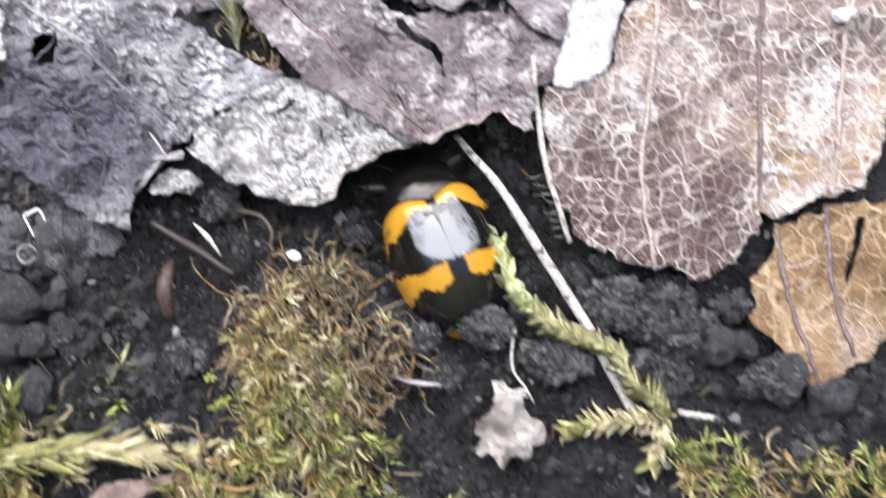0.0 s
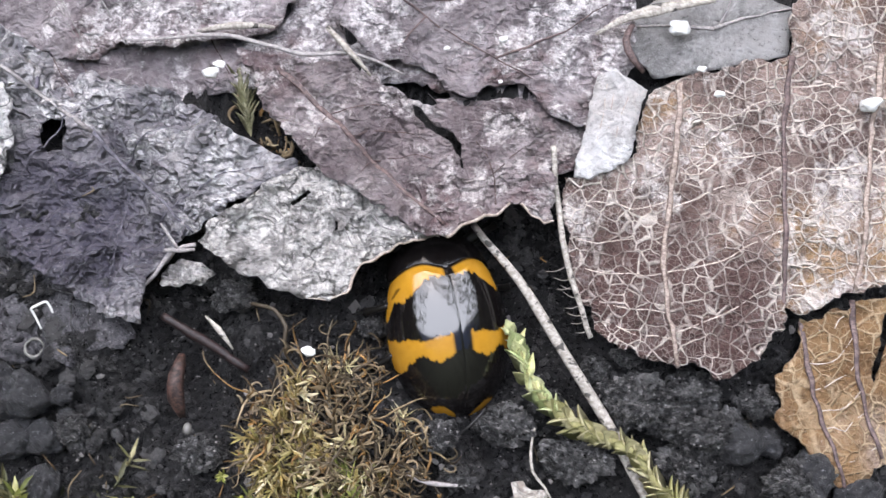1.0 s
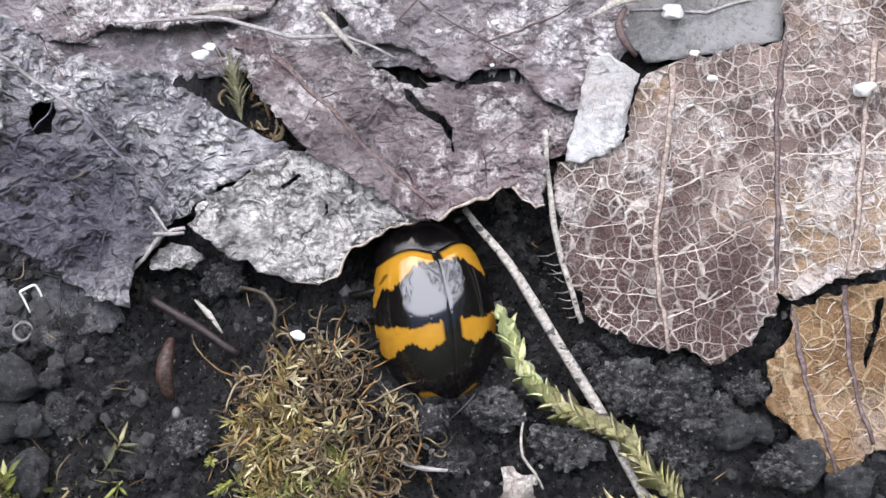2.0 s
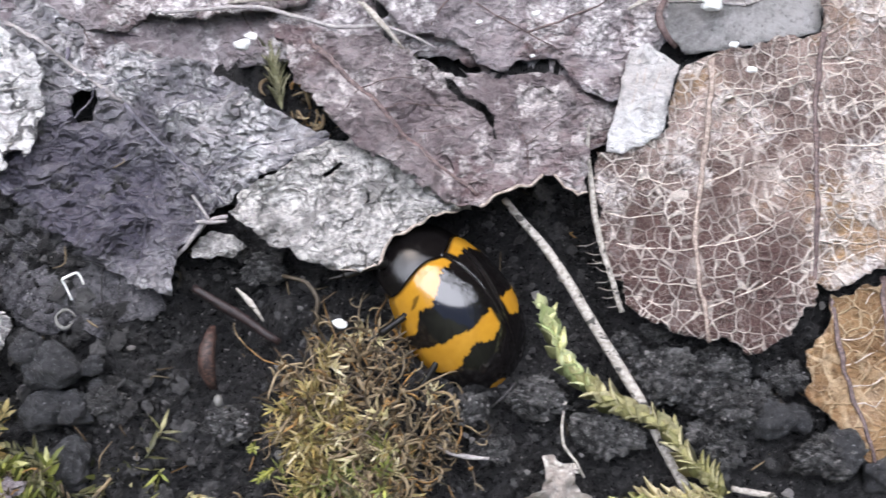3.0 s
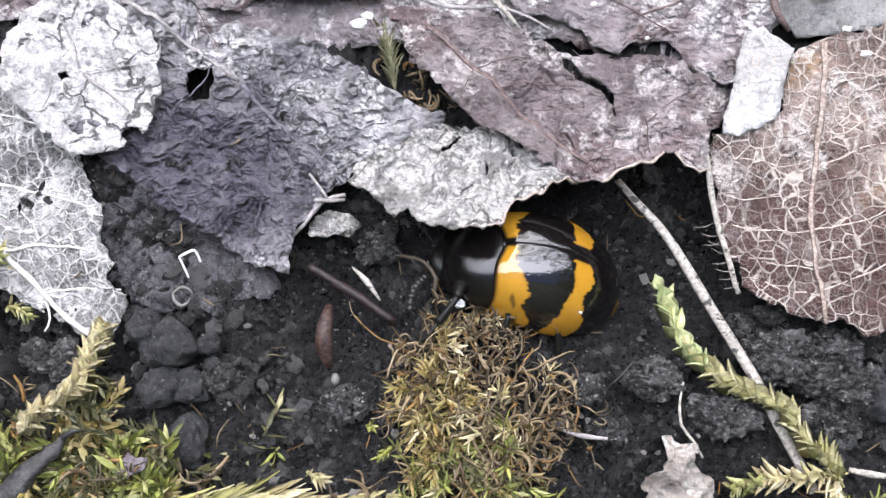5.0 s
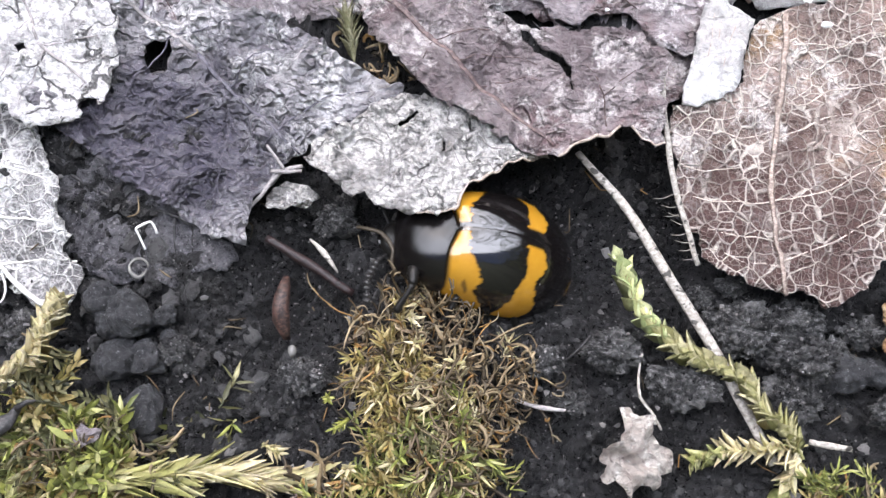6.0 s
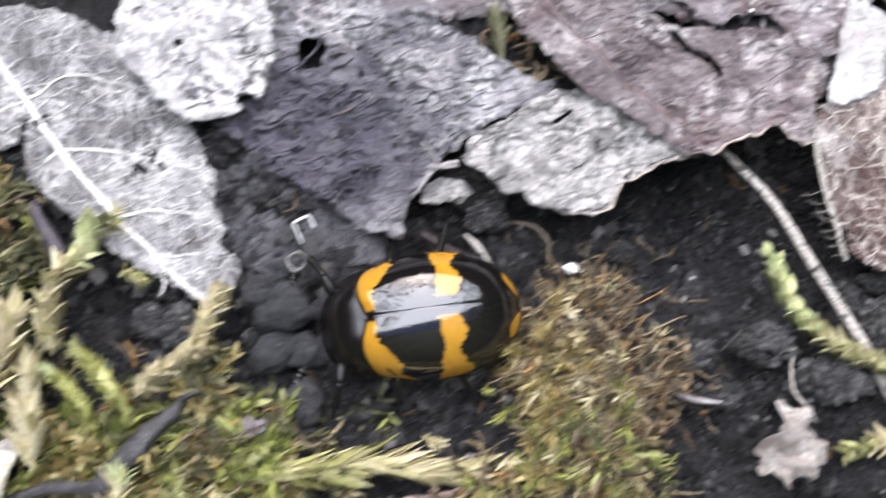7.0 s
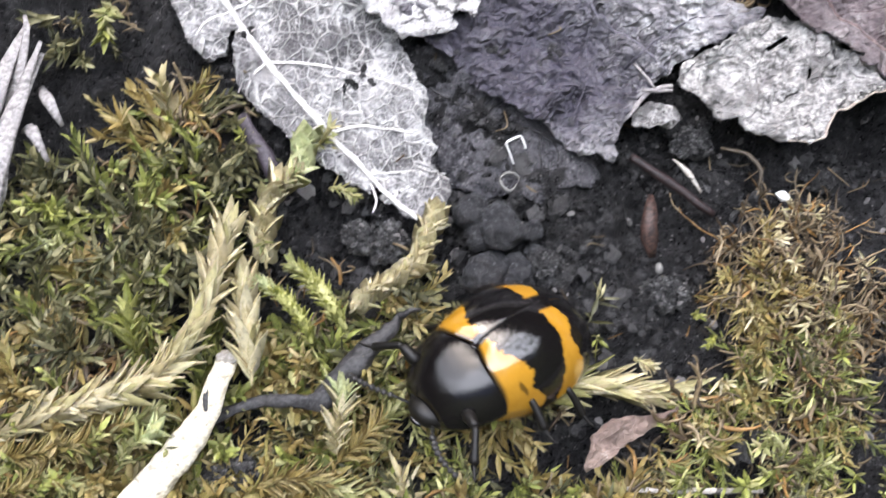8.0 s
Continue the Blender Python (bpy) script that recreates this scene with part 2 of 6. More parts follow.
CHIP = leaf_material("pale bark flake", (0.62, 0.58, 0.56), (0.77, 0.74, 0.72), (0.84, 0.82, 0.8), (0.68, 0.64, 0.61), 1.6, 0.6, 0.03, 0.1, 0.65, 0.3)
LEAF_CURL = leaf_material("reddish brown curled fragment", (0.3, 0.21, 0.18), (0.48, 0.36, 0.3), (0.68, 0.6, 0.55), (0.4, 0.3, 0.26), 1.4, 0.55, 0.05, 0.3, 0.5, 0.5)
LEAF_FRAG = leaf_material("pinkish brown fragment", (0.5, 0.41, 0.36), (0.74, 0.66, 0.6), (0.86, 0.81, 0.77), (0.66, 0.58, 0.52), 1.8, 0.52, 0.06, 0.4, 0.6, 0.3)
VEIN_PALE = streak_material("pale leaf vein", (0.44, 0.36, 0.31), (0.76, 0.68, 0.61))
RIM = streak_material("buff curled rim", (0.3, 0.24, 0.2), (0.58, 0.5, 0.44))
VEIN_RIB = streak_material("buff brown rib", (0.18, 0.13, 0.11), (0.46, 0.375, 0.32), 0.5)
VEIN_BROWN = streak_material("brown leaf vein", (0.065, 0.043, 0.043), (0.2, 0.14, 0.13), 0.3)
# Dark tone carries the shadow of the leaf's groove.
VEIN_DARK = streak_material("rib dark with groove shade", (0.05, 0.046, 0.058), (0.17, 0.16, 0.19))
VEIN_GREY = streak_material("grey leaf vein", (0.22, 0.2, 0.2), (0.42, 0.39, 0.38))
VEIN_SILVER = streak_material("silver leaf vein", (0.5, 0.48, 0.46), (0.78, 0.76, 0.73))
STRAW = streak_material("weathered straw", (0.25, 0.225, 0.195), (0.53, 0.49, 0.44), 0.9)
STICK_WHITE = streak_material("peeled white stick", (0.5, 0.44, 0.31), (0.78, 0.74, 0.62), 0.5)
STICK_DARK = streak_material("dark rotten stick", (0.014, 0.0135, 0.014), (0.06, 0.057, 0.058))
STICK_RED = streak_material("dark red stalk", (0.01, 0.006, 0.006), (0.032, 0.017, 0.017))
STICK_PLUM = streak_material("dark plum stalk", (0.03, 0.024, 0.03), (0.09, 0.075, 0.09))
BUD = streak_material("brown bud scale", (0.016, 0.011, 0.01), (0.1, 0.054, 0.043), 0.6)
MOSS_BROWN = plant_material("dry moss fibre", [(0.022, 0.016, 0.011), (0.14, 0.1, 0.058), (0.3, 0.225, 0.13), (0.05, 0.038, 0.024), (0.36, 0.28, 0.17), (0.03, 0.023, 0.015), (0.36, 0.2, 0.065)])
MOSS_GOLD = plant_material("golden moss shoot", [(0.13, 0.09, 0.03), (0.33, 0.24, 0.08), (0.27, 0.24, 0.08), (0.42, 0.34, 0.17), (0.42, 0.33, 0.12)])
MOSS_GREEN = plant_material("green moss shoot", [(0.06, 0.07, 0.02), (0.2, 0.225, 0.055), (0.4, 0.42, 0.11), (0.12, 0.13, 0.04), (0.58, 0.56, 0.25)])
MOSS_OLIVE = plant_material("olive moss", [(0.035, 0.038, 0.018), (0.11, 0.112, 0.05), (0.22, 0.2, 0.095), (0.065, 0.065, 0.033), (0.36, 0.33, 0.18)])
MOSS_BUFF = plant_material("buff dry moss leaflet", [(0.36, 0.3, 0.16), (0.58, 0.5, 0.3), (0.7, 0.63, 0.43), (0.44, 0.4, 0.19), (0.62, 0.52, 0.33)], through=0.15)
MOSS_DULL = plant_material("dull buff-green leaflet", [(0.12, 0.115, 0.06), (0.26, 0.25, 0.14), (0.4, 0.38, 0.25), (0.19, 0.185, 0.09)])
MOSS_SHEATH = plant_material("olive-buff sheath leaflet", [(0.2, 0.195, 0.06), (0.42, 0.39, 0.17), (0.58, 0.53, 0.3), (0.32, 0.31, 0.1), (0.5, 0.44, 0.24)])
SPRIG = plant_material("pale green scale", [(0.2, 0.215, 0.07), (0.36, 0.37, 0.14), (0.48, 0.46, 0.25), (0.28, 0.285, 0.1), (0.44, 0.38, 0.2)])
SPRIG_DRY = plant_material("olive-buff scale", [(0.19, 0.185, 0.07), (0.36, 0.335, 0.16), (0.5, 0.455, 0.28), (0.26, 0.25, 0.09), (0.42, 0.37, 0.21)])
SPRIG_TIP = plant_material("fresh moss tip", [(0.34, 0.4, 0.17), (0.56, 0.58, 0.33), (0.6, 0.6, 0.28)])
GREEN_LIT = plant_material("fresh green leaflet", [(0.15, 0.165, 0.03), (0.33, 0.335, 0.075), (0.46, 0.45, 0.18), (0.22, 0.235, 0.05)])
WHITE = plain_material("chalky white", (0.74, 0.74, 0.72), 0.5, 5.0, 0.03, 0.25)
DRIED_MUD = soil_material("dried grey mud film", (0.3, 0.29, 0.285), (0.56, 0.545, 0.54), 0.5, 0.2)
STRAW_GREY = streak_material("grey dry blade", (0.2, 0.185, 0.18), (0.44, 0.41, 0.4), 0.5)
HAIR = plain_material("grey fibre", (0.3, 0.27, 0.24), 0.6)
CRUMB_SOIL = soil_material("loose soil crumb", (0.011, 0.0108, 0.0115), (0.052, 0.0505, 0.051), 0.42, 0.5, 0.7)
MUD = soil_material("muddy rotten leaf skin", (0.042, 0.041, 0.047), (0.135, 0.13, 0.14), 0.42)
COIL = plain_material("dull lavender shell", (0.16, 0.14, 0.18), 0.4, 3.0, 0.02, 0.4)
SHELL = plain_material("translucent snail shell", (0.17, 0.165, 0.155), 0.25, 3.0, 0.02, 0.4)


# ---- fields: lattice noise, ground height ----
def lattice(x, y, seed):
    x, y = np.asarray(x, float), np.asarray(y, float)
    i, j = np.floor(x), np.floor(y)
    u, v = x - i, y - j
    u, v = u * u * (3 - 2 * u), v * v * (3 - 2 * v)

    def h(a, b):
        s = np.sin(a * 127.1 + b * 311.7 + seed * 74.7) * 43758.5453
        return s - np.floor(s)

    return 2 * ((h(i, j) * (1 - u) + h(i + 1, j) * u) * (1 - v) + (h(i, j + 1) * (1 - u) + h(i + 1, j + 1) * u) * v) - 1


def fractal(x, y, scale, octaves, seed, gain=0.5):
    total, weight = 0.0, 1.0
    for k in range(octaves):
        c, s = math.cos(0.7 * k), math.sin(0.7 * k)
        total = total + weight * lattice((c * x - s * y) * scale, (s * x + c * y) * scale, seed + k)
        scale, weight = scale * 2.03, weight * gain
    return total


def bell(x, y, cx, cy, rx, ry):
    return np.exp(-(((x - cx) / rx) ** 2 + ((y - cy) / ry) ** 2))


def cells_of(x, y, scale, seed):
    """Distance to the nearest of one jittered point a cell, in cells, and that point's own random number."""
    x, y = np.asarray(x, float) * scale, np.asarray(y, float) * scale
    i, j = np.floor(x), np.floor(y)
    best, pick = np.full(np.shape(x), 9.0), np.zeros(np.shape(x))
    for a in (-1, 0, 1):
        for b in (-1, 0, 1):
            h = [np.sin((i + a) * 127.1 + (j + b) * 311.7 + (seed + k) * 74.7) * 43758.5453 for k in range(3)]
            h = [q - np.floor(q) for q in h]
            d = np.hypot(i + a + h[0] - x, j + b + h[1] - y)
            pick = np.where(d < best, h[2], pick)
            best = np.minimum(best, d)
    return best, pick


def ground_broad(x, y):
    """Millimetres: the lie of the soil, without its crumbs."""
    z = -2.4 * bell(x, y, 0.6, 9.6, 4.2, 3.2)
    z = z - 0.7 * bell(x, y, -6.0, 8.6, 4.5, 2.0) - 1.0 * bell(x, y, -26, 0, 9, 6)
    z = z + 0.5 * bell(x, y, -15.5, 8.2, 3.5, 2.6) - 1.7 * bell(x, y, -10.1, 6.3, 1.3, 1.8)
    return z + 0.45 * bell(x, y, -13.2, 6.0, 1.7, 1.7) - 0.5 * bell(x, y, -9.5, 3.4, 2.6, 1.2) - 0.75 * bell(x, y, 8.0, 4.4, 4.6, 2.6)


def ground_height(x, y):
    """Millimetres: aggregates of four sizes with crevices between them, smoother on the trodden floor of the hollow."""
    near = np.exp(-((np.maximum(0, np.hypot(x + 8, y - 8) - 28) / 40.0) ** 2))
    calm = 1 - 0.72 * bell(x, y, 0.8, 7.6, 3.4, 3.6) - 0.55 * bell(x, y, -13.4, 6.6, 2.2, 2.0)
    wx, wy = x + 0.25 * fractal(x, y, 0.9, 3, 41), y + 0.25 * fractal(x, y, 0.9, 3, 47)
    lumps = np.abs(fractal(x, y, 0.42, 4, 11, 0.55))
    z = 0.55 * lumps * calm - 0.3
    for scale, high, low in ((0.62, 0.8, 0.35), (1.35, 0.5, 0.2), (2.7, 0.26, 0.1), (4.6, 0.12, 0.3)):
        d, pick = cells_of(wx, wy, scale, int(100 * scale))
        dome = np.sqrt(np.clip(1 - (d / 0.85) ** 2, 0, 1))
        z = z + high * (calm if scale < 3 else 1.0) * (dome * (low + (1 - low) * pick ** 2) - 0.35)
    far = 12.0 * fractal(x / 400, y / 400, 1.0, 4, 5) * (1 - near)
    return ground_broad(x, y) + near * z + far


# ---- mesh helpers (all in millimetres) ----
def shape(name, verts, faces, mat_, parent=None, label="", origin=(0, 0, 0), smooth=True, mats=(), picks=None):
    """A mesh object from millimetres, with its origin at the given place."""
    v = (np.asarray(verts, float) - np.asarray(origin, float)) * MM
    me = bpy.data.meshes.new(name)
    me.from_pydata(v.tolist(), [], [tuple(int(i) for i in f) for f in faces])
    for m in (mat_, *mats):
        me.materials.append(m)
    if picks is not None:
        me.polygons.foreach_set("material_index", np.asarray(picks, np.int32))
    me.polygons.foreach_set("use_smooth", np.full(len(me.polygons), smooth))
    me.update()
    ob = new(name, me)
    where = Vector(origin) * MM
    if parent is not None:
        ob.parent = parent
        where = where - parent_place(parent)
    ob.location = where
    if label:
        ob["label"] = label
    return ob


def parent_place(ob):
    p = Vector((0, 0, 0))
    while ob is not None:
        p = p + ob.location
        ob = ob.parent
    return p


def inside(poly, x, y):
    """Even-odd test of points against a polygon."""
    poly = np.asarray(poly, float)
    hit = np.zeros(np.shape(x), bool)
    for (x0, y0), (x1, y1) in zip(poly, np.roll(poly, -1, 0)):
        if y0 == y1:
            continue
        over = (y0 > y) != (y1 > y)
        hit ^= over & (x < (x1 - x0) * (y - y0) / (y1 - y0) + x0)
    return hit


def ragged(poly, gap, jag, seed, round_off=0.35):
    """A closed outline, smoothed a little, cut to short steps and frayed."""
    p = np.asarray(poly, float)
    q = (1 - round_off) * p + round_off * 0.5 * (np.roll(p, 1, 0) + np.roll(p, -1, 0))
    out = []
    for k in range(len(p)):
        a, b = p[k], p[(k + 1) % len(p)]
        n = max(2, int(np.hypot(*(b - a)) / gap))
        qa, qb = q[k], q[(k + 1) % len(p)]
        for s in np.arange(n) / n:
            out.append((1 - s) * (0.6 * a + 0.4 * qa) + s * (0.6 * b + 0.4 * qb))
    out = np.array(out)
    ahead = np.roll(out, -1, 0) - np.roll(out, 1, 0)
    ahead /= np.maximum(1e-9, np.hypot(*ahead.T))[:, None]
    off = fractal(out[:, 0], out[:, 1], 0.9, 2, seed, 0.6) + 0.8 * fractal(out[:, 0], out[:, 1], 3.1, 2, seed + 9, 0.7)
    turn = np.sign(np.sum(out[:, 0] * np.roll(out[:, 1], -1) - np.roll(out[:, 0], -1) * out[:, 1]))
    bites = np.clip(lattice(out[:, 0] * 1.9, out[:, 1] * 1.9, seed + 4) - 0.35, 0, 1) + 0.6 * np.clip(lattice(out[:, 0] * 4.5, out[:, 1] * 4.5, seed + 6) - 0.3, 0, 1)
    return out + (jag * off - turn * 2.2 * jag * bites)[:, None] * np.stack([ahead[:, 1], -ahead[:, 0]], 1)


def edge_distance(loops, x, y):
    best = np.full(len(x), 1e9)
    for loop in loops:
        pts = loop[::2]
        for k in range(0, len(x), 4000):
            d = np.hypot(x[k:k + 4000, None] - pts[None, :, 0], y[k:k + 4000, None] - pts[None, :, 1]).min(1)
            best[k:k + 4000] = np.minimum(best[k:k + 4000], d)
    return best


def leaf_sheet(name, outline, height, mat_, holes=(), cell=0.28, jag=0.1, thick=0.09, seed=1, parent=None, label=""):
    """A thin leaf blade with frayed edges, holes and tears; height(x, y, d) gives its top."""
    rng = np.random.RandomState(seed)
    loops = [ragged(outline, 0.16, jag, seed)] + [ragged(h, 0.12, jag * 0.4, seed + 50 + k, 0.1) for k, h in enumerate(holes)]
    lo, hi = loops[0].min(0), loops[0].max(0)
    gx, gy = np.meshgrid(np.arange(lo[0], hi[0], cell), np.arange(lo[1], hi[1], cell * 0.87))
    gx = gx + 0.5 * cell * (np.arange(gx.shape[0]) % 2)[:, None]
    gx, gy = (g.ravel() + rng.uniform(-0.2, 0.2, g.size) * cell for g in (gx, gy))
    keep = inside(loops[0], gx, gy)
    for h in loops[1:]:
        keep &= ~inside(h, gx, gy)
    gx, gy = gx[keep], gy[keep]
    far = edge_distance(loops, gx, gy) > 0.12
    pts = [np.stack([gx[far], gy[far]], 1)]
    edges, base = [], int(far.sum())
    for loop in loops:
        n = len(loop)
        edges += [(base + k, base + (k + 1) % n) for k in range(n)]
        pts.append(loop)
        base += n
    pts = np.concatenate(pts)
    vs, _, fs, _, _, _ = delaunay_2d_cdt([Vector(p) for p in pts.tolist()], edges, [], 0, 1e-5)
    v = np.array([(p.x, p.y) for p in vs])
    f = np.array([t for t in fs if len(t) == 3])
    mid = v[f].mean(1)
    good = inside(loops[0], mid[:, 0], mid[:, 1])
    for h in loops[1:]:
        good &= ~inside(h, mid[:, 0], mid[:, 1])
    f = f[good]
    used = np.unique(f)
    back = np.full(len(v), -1)
    back[used] = np.arange(len(used))
    v, f = v[used], back[f]
    d = edge_distance(loops, v[:, 0], v[:, 1])
    z = height(v[:, 0], v[:, 1], d)
    n = len(v)
    top, low = np.column_stack([v, z]), np.column_stack([v, z - thick])
    sides = {}
    for a, b, c in f.tolist():
        for e in ((a, b), (b, c), (c, a)):
            if (e[1], e[0]) in sides:
                del sides[(e[1], e[0])]
            else:
                sides[e] = 1
    faces = f.tolist() + (f[:, ::-1] + n).tolist() + [(b, a, a + n, b + n) for a, b in sides]
    centre = np.append(v.mean(0), z.min())
    ob = shape(name, np.concatenate([top, low]), faces, mat_, parent, label, centre)
    LOOPS[ob.name] = loops[0]
    return ob


def smooth_line(points, gap=0.25):
    """Catmull-Rom through the given points (2D or 3D)."""
    p = np.asarray(points, float)
    p = np.vstack([2 * p[0] - p[1], p, 2 * p[-1] - p[-2]])
    out = []
    for k in range(1, len(p) - 2):
        n = max(2, int(np.linalg.norm(p[k + 1] - p[k]) / gap))
        for s in np.arange(n) / n:
            a, b, c, d = p[k - 1:k + 3]
            out.append(0.5 * (2 * b + (c - a) * s + (2 * a - 5 * b + 4 * c - d) * s * s + (3 * b - a - 3 * c + d) * s ** 3))
    return np.array(out + [p[-2]])


def tube(line, radii, sides=7, flat=1.0, up=(0, 0, 1)):
    """Vertices and faces of a tapering round or flattened rod along a 3D line."""
    line = np.asarray(line, float)
    radii = np.interp(np.linspace(0, 1, len(line)), np.linspace(0, 1, len(radii)), radii) if np.ndim(radii) else np.full(len(line), radii)
    ahead = np.gradient(line, axis=0)
    ahead /= np.maximum(1e-9, np.linalg.norm(ahead, axis=1))[:, None]
    side = np.cross(ahead, np.asarray(up, float) + 1e-4)
    side /= np.maximum(1e-9, np.linalg.norm(side, axis=1))[:, None]
    over = np.cross(side, ahead)
    a = np.linspace(0, 2 * np.pi, sides, endpoint=False)
    v = line[:, None] + radii[:, None, None] * (np.cos(a)[None, :, None] * side[:, None] + flat * np.sin(a)[None, :, None] * over[:, None])
    n = len(line)
    f = [(k * sides + j, k * sides + (j + 1) % sides, (k + 1) * sides + (j + 1) % sides, (k + 1) * sides + j) for k in range(n - 1) for j in range(sides)]
    f += [tuple(range(sides))[::-1], tuple((n - 1) * sides + j for j in range(sides))]
    return v.reshape(-1, 3), f


def joined(pieces):
    v, f, base = [], [], 0
    for pv, pf in pieces:
        v.append(np.asarray(pv, float))
        f += [tuple(i + base for i in q) for q in pf]
        base += len(pv)
    return np.concatenate(v), f


def ball(segments=16, rings=10):
    """Unit sphere."""
    v = [(0, 0, 1)]
    for r in range(1, rings):
        a = np.pi * r / rings
        v += [(np.sin(a) * np.cos(b), np.sin(a) * np.sin(b), np.cos(a)) for b in np.linspace(0, 2 * np.pi, segments, endpoint=False)]
    v.append((0, 0, -1))
    s = segments
    f = [(0, 1 + k, 1 + (k + 1) % s) for k in range(s)]
    for r in range(rings - 2):
        f += [(1 + r * s + k, 1 + (r + 1) * s + k, 1 + (r + 1) * s + (k + 1) % s, 1 + r * s + (k + 1) % s) for k in range(s)]
    last = len(v) - 1
    f += [(last, 1 + (rings - 2) * s + (k + 1) % s, 1 + (rings - 2) * s + k) for k in range(s)]
    return np.array(v), f


def lump(size, seed, rough=0.22, segments=28, rings=18, fine=0.12):
    """An uneven clod: a sphere pushed in and out, with grains stuck to it."""
    v, f = ball(segments, rings)
    away = Vector((seed * 7.3, seed * 3.1, seed * 1.7))
    r = []
    for p in v.tolist():
        q = Vector(p)
        grains = noise.voronoi(q * 3.6 + away)[0][0] if fine > 0.08 else 0.5
        r.append(1 + rough * noise.fractal(q * 1.1 + away, 0.9, 2.0, 4) + fine * (0.5 - grains) + (0.5 * fine * (0.45 - noise.voronoi(q * 11.0 + away)[0][0]) if fine > 0.08 else 0.0) + 0.3 * fine * noise.noise(q * 14 + away))
    return v * np.array(r)[:, None] * np.asarray(size, float), f


CANOPY = plain_material("pale spring foliage", (0.14, 0.17, 0.06), 0.6, 0.02, 1.0, 0.4)
WOOD = plain_material("dark woodland", (0.03, 0.04, 0.022), 0.9, 0.004, 5.0, 0.7)


# ---- ground: one sheet, fine in the middle, out to the horizon ----
def ground_axis(lo, hi, gap):
    mid = list(np.arange(lo, hi + gap / 2, gap))
    grow, out = gap, []
    while sum(out) < 20000:
        grow *= 1.4
        out.append(grow)
    before, after = [lo], [mid[-1]]
    for g in out:
        before.append(before[-1] - g)
        after.append(after[-1] + g)
    return np.array(before[:0:-1] + mid + after[1:])


def build_ground():
    xs, ys = ground_axis(-37, 18, 0.11), ground_axis(-7, 14, 0.11)
    x, y = np.meshgrid(xs, ys)
    z = ground_height(x, y)
    ny, nx = x.shape
    k = (np.arange(ny - 1)[:, None] * nx + np.arange(nx - 1)[None]).ravel()
    faces = np.stack([k, k + 1, k + nx + 1, k + nx], 1)
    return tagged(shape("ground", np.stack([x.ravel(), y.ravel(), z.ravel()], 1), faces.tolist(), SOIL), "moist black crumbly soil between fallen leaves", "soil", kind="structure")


build_ground()


def build_backdrop():
    """Unseen dark woodland round the spot, open to the far sky; its near side is raised to block light."""
    n, rows, v, f = 160, 10, [], []
    for k in range(n):
        a = 2 * math.pi * k / n
        # Near side heightened only to darken what the beetle's gloss mirrors.
        near = 0.5 - 0.5 * math.sin(a)
        top = math.tan(radians(26 + 40 * near ** 1.5 + 6 * noise.fractal(Vector((3 * math.cos(a), 3 * math.sin(a), 0)), 0.8, 2.0, 5))) * 3.5
        for j in range(rows):
            r = 3.5 + 0.25 * noise.fractal(Vector((6 * math.cos(a), 6 * math.sin(a), j * 0.8)), 0.8, 2.0, 4)
            v.append((1000 * r * math.cos(a), 1000 * r * math.sin(a), 1000 * (top * j / (rows - 1) - 0.05)))
    for k in range(n):
        for j in range(rows - 1):
            a, b = k * rows + j, ((k + 1) % n) * rows + j
            f.append((a, a + 1, b + 1, b))
    tagged(shape("backdrop", v, f, WOOD), "unseen dark woodland ring, near side raised to block sky", "woodland", kind="structure")


build_backdrop()


def build_canopy():
    """Loose sprays of leaves hanging round the clearing on its open side, with sky between them."""
    rng = np.random.RandomState(17)
    v, f = [], []
    for k in range(2600):
        a, up = radians(90 + rng.uniform(-115, 115)), radians(rng.triangular(18, 26, 62))
        out = np.array([math.cos(a) * math.cos(up), math.sin(a) * math.cos(up), math.sin(up)])
        c = out * rng.uniform(3600, 4600)
        e = np.cross(out, (0, 0, 1))
        e = e / np.linalg.norm(e)
        g = np.cross(e, out)
        t, r = rng.uniform(0, 6.3), rng.uniform(50, 150)
        p, q = e * math.cos(t) + g * math.sin(t), g * math.cos(t) - e * math.sin(t) + 0.6 * rng.normal() * out
        n = len(v)
        v += [c - p * r, c + q * r * 0.4, c + p * r, c - q * r * 0.4]
        f.append((n, n + 1, n + 2, n + 3))
    tagged(shape("tree_canopy", v, f, CANOPY, smooth=False), "loose green sprays of leaves round the clearing", "foliage", kind="stuff")


build_canopy()


# ---- leaves ----
def lay(base, slope=(0, 0), about=(0, 0), wrinkle=0.18, scale=0.5, seed=1, lift=0.0, reach=0.5, clear=0.2, grooves=(), crinkle=0.1):
    """Height of a lying leaf: a tilted plane with wrinkles, a curled rim and sunken folds, kept clear of the soil."""
    def height(x, y, d):
        z = base + slope[0] * (x - about[0]) + slope[1] * (y - about[1])
        z = z + wrinkle * fractal(x, y, scale, 4, seed, 0.5) - 1.2 * wrinkle * np.abs(fractal(x, y, 1.6 * scale, 3, seed + 7, 0.55)) + wrinkle * 0.5 - crinkle * np.abs(fractal(x, y, 1.9, 3, seed + 17, 0.6)) + lift * np.exp(-d / reach) * (0.6 + 0.6 * lattice(x * 0.9, y * 0.9, seed + 3))
        for line, depth, wide in grooves:
            pts = smooth_line(line, 0.2)
            near = np.hypot(x[:, None] - pts[None, :, 0], y[:, None] - pts[None, :, 1]).min(1)
            z = z - depth * np.exp(-(near / wide) ** 2)
        return np.maximum(z, ground_broad(x, y) + clear)
    return height


LOOPS = {}


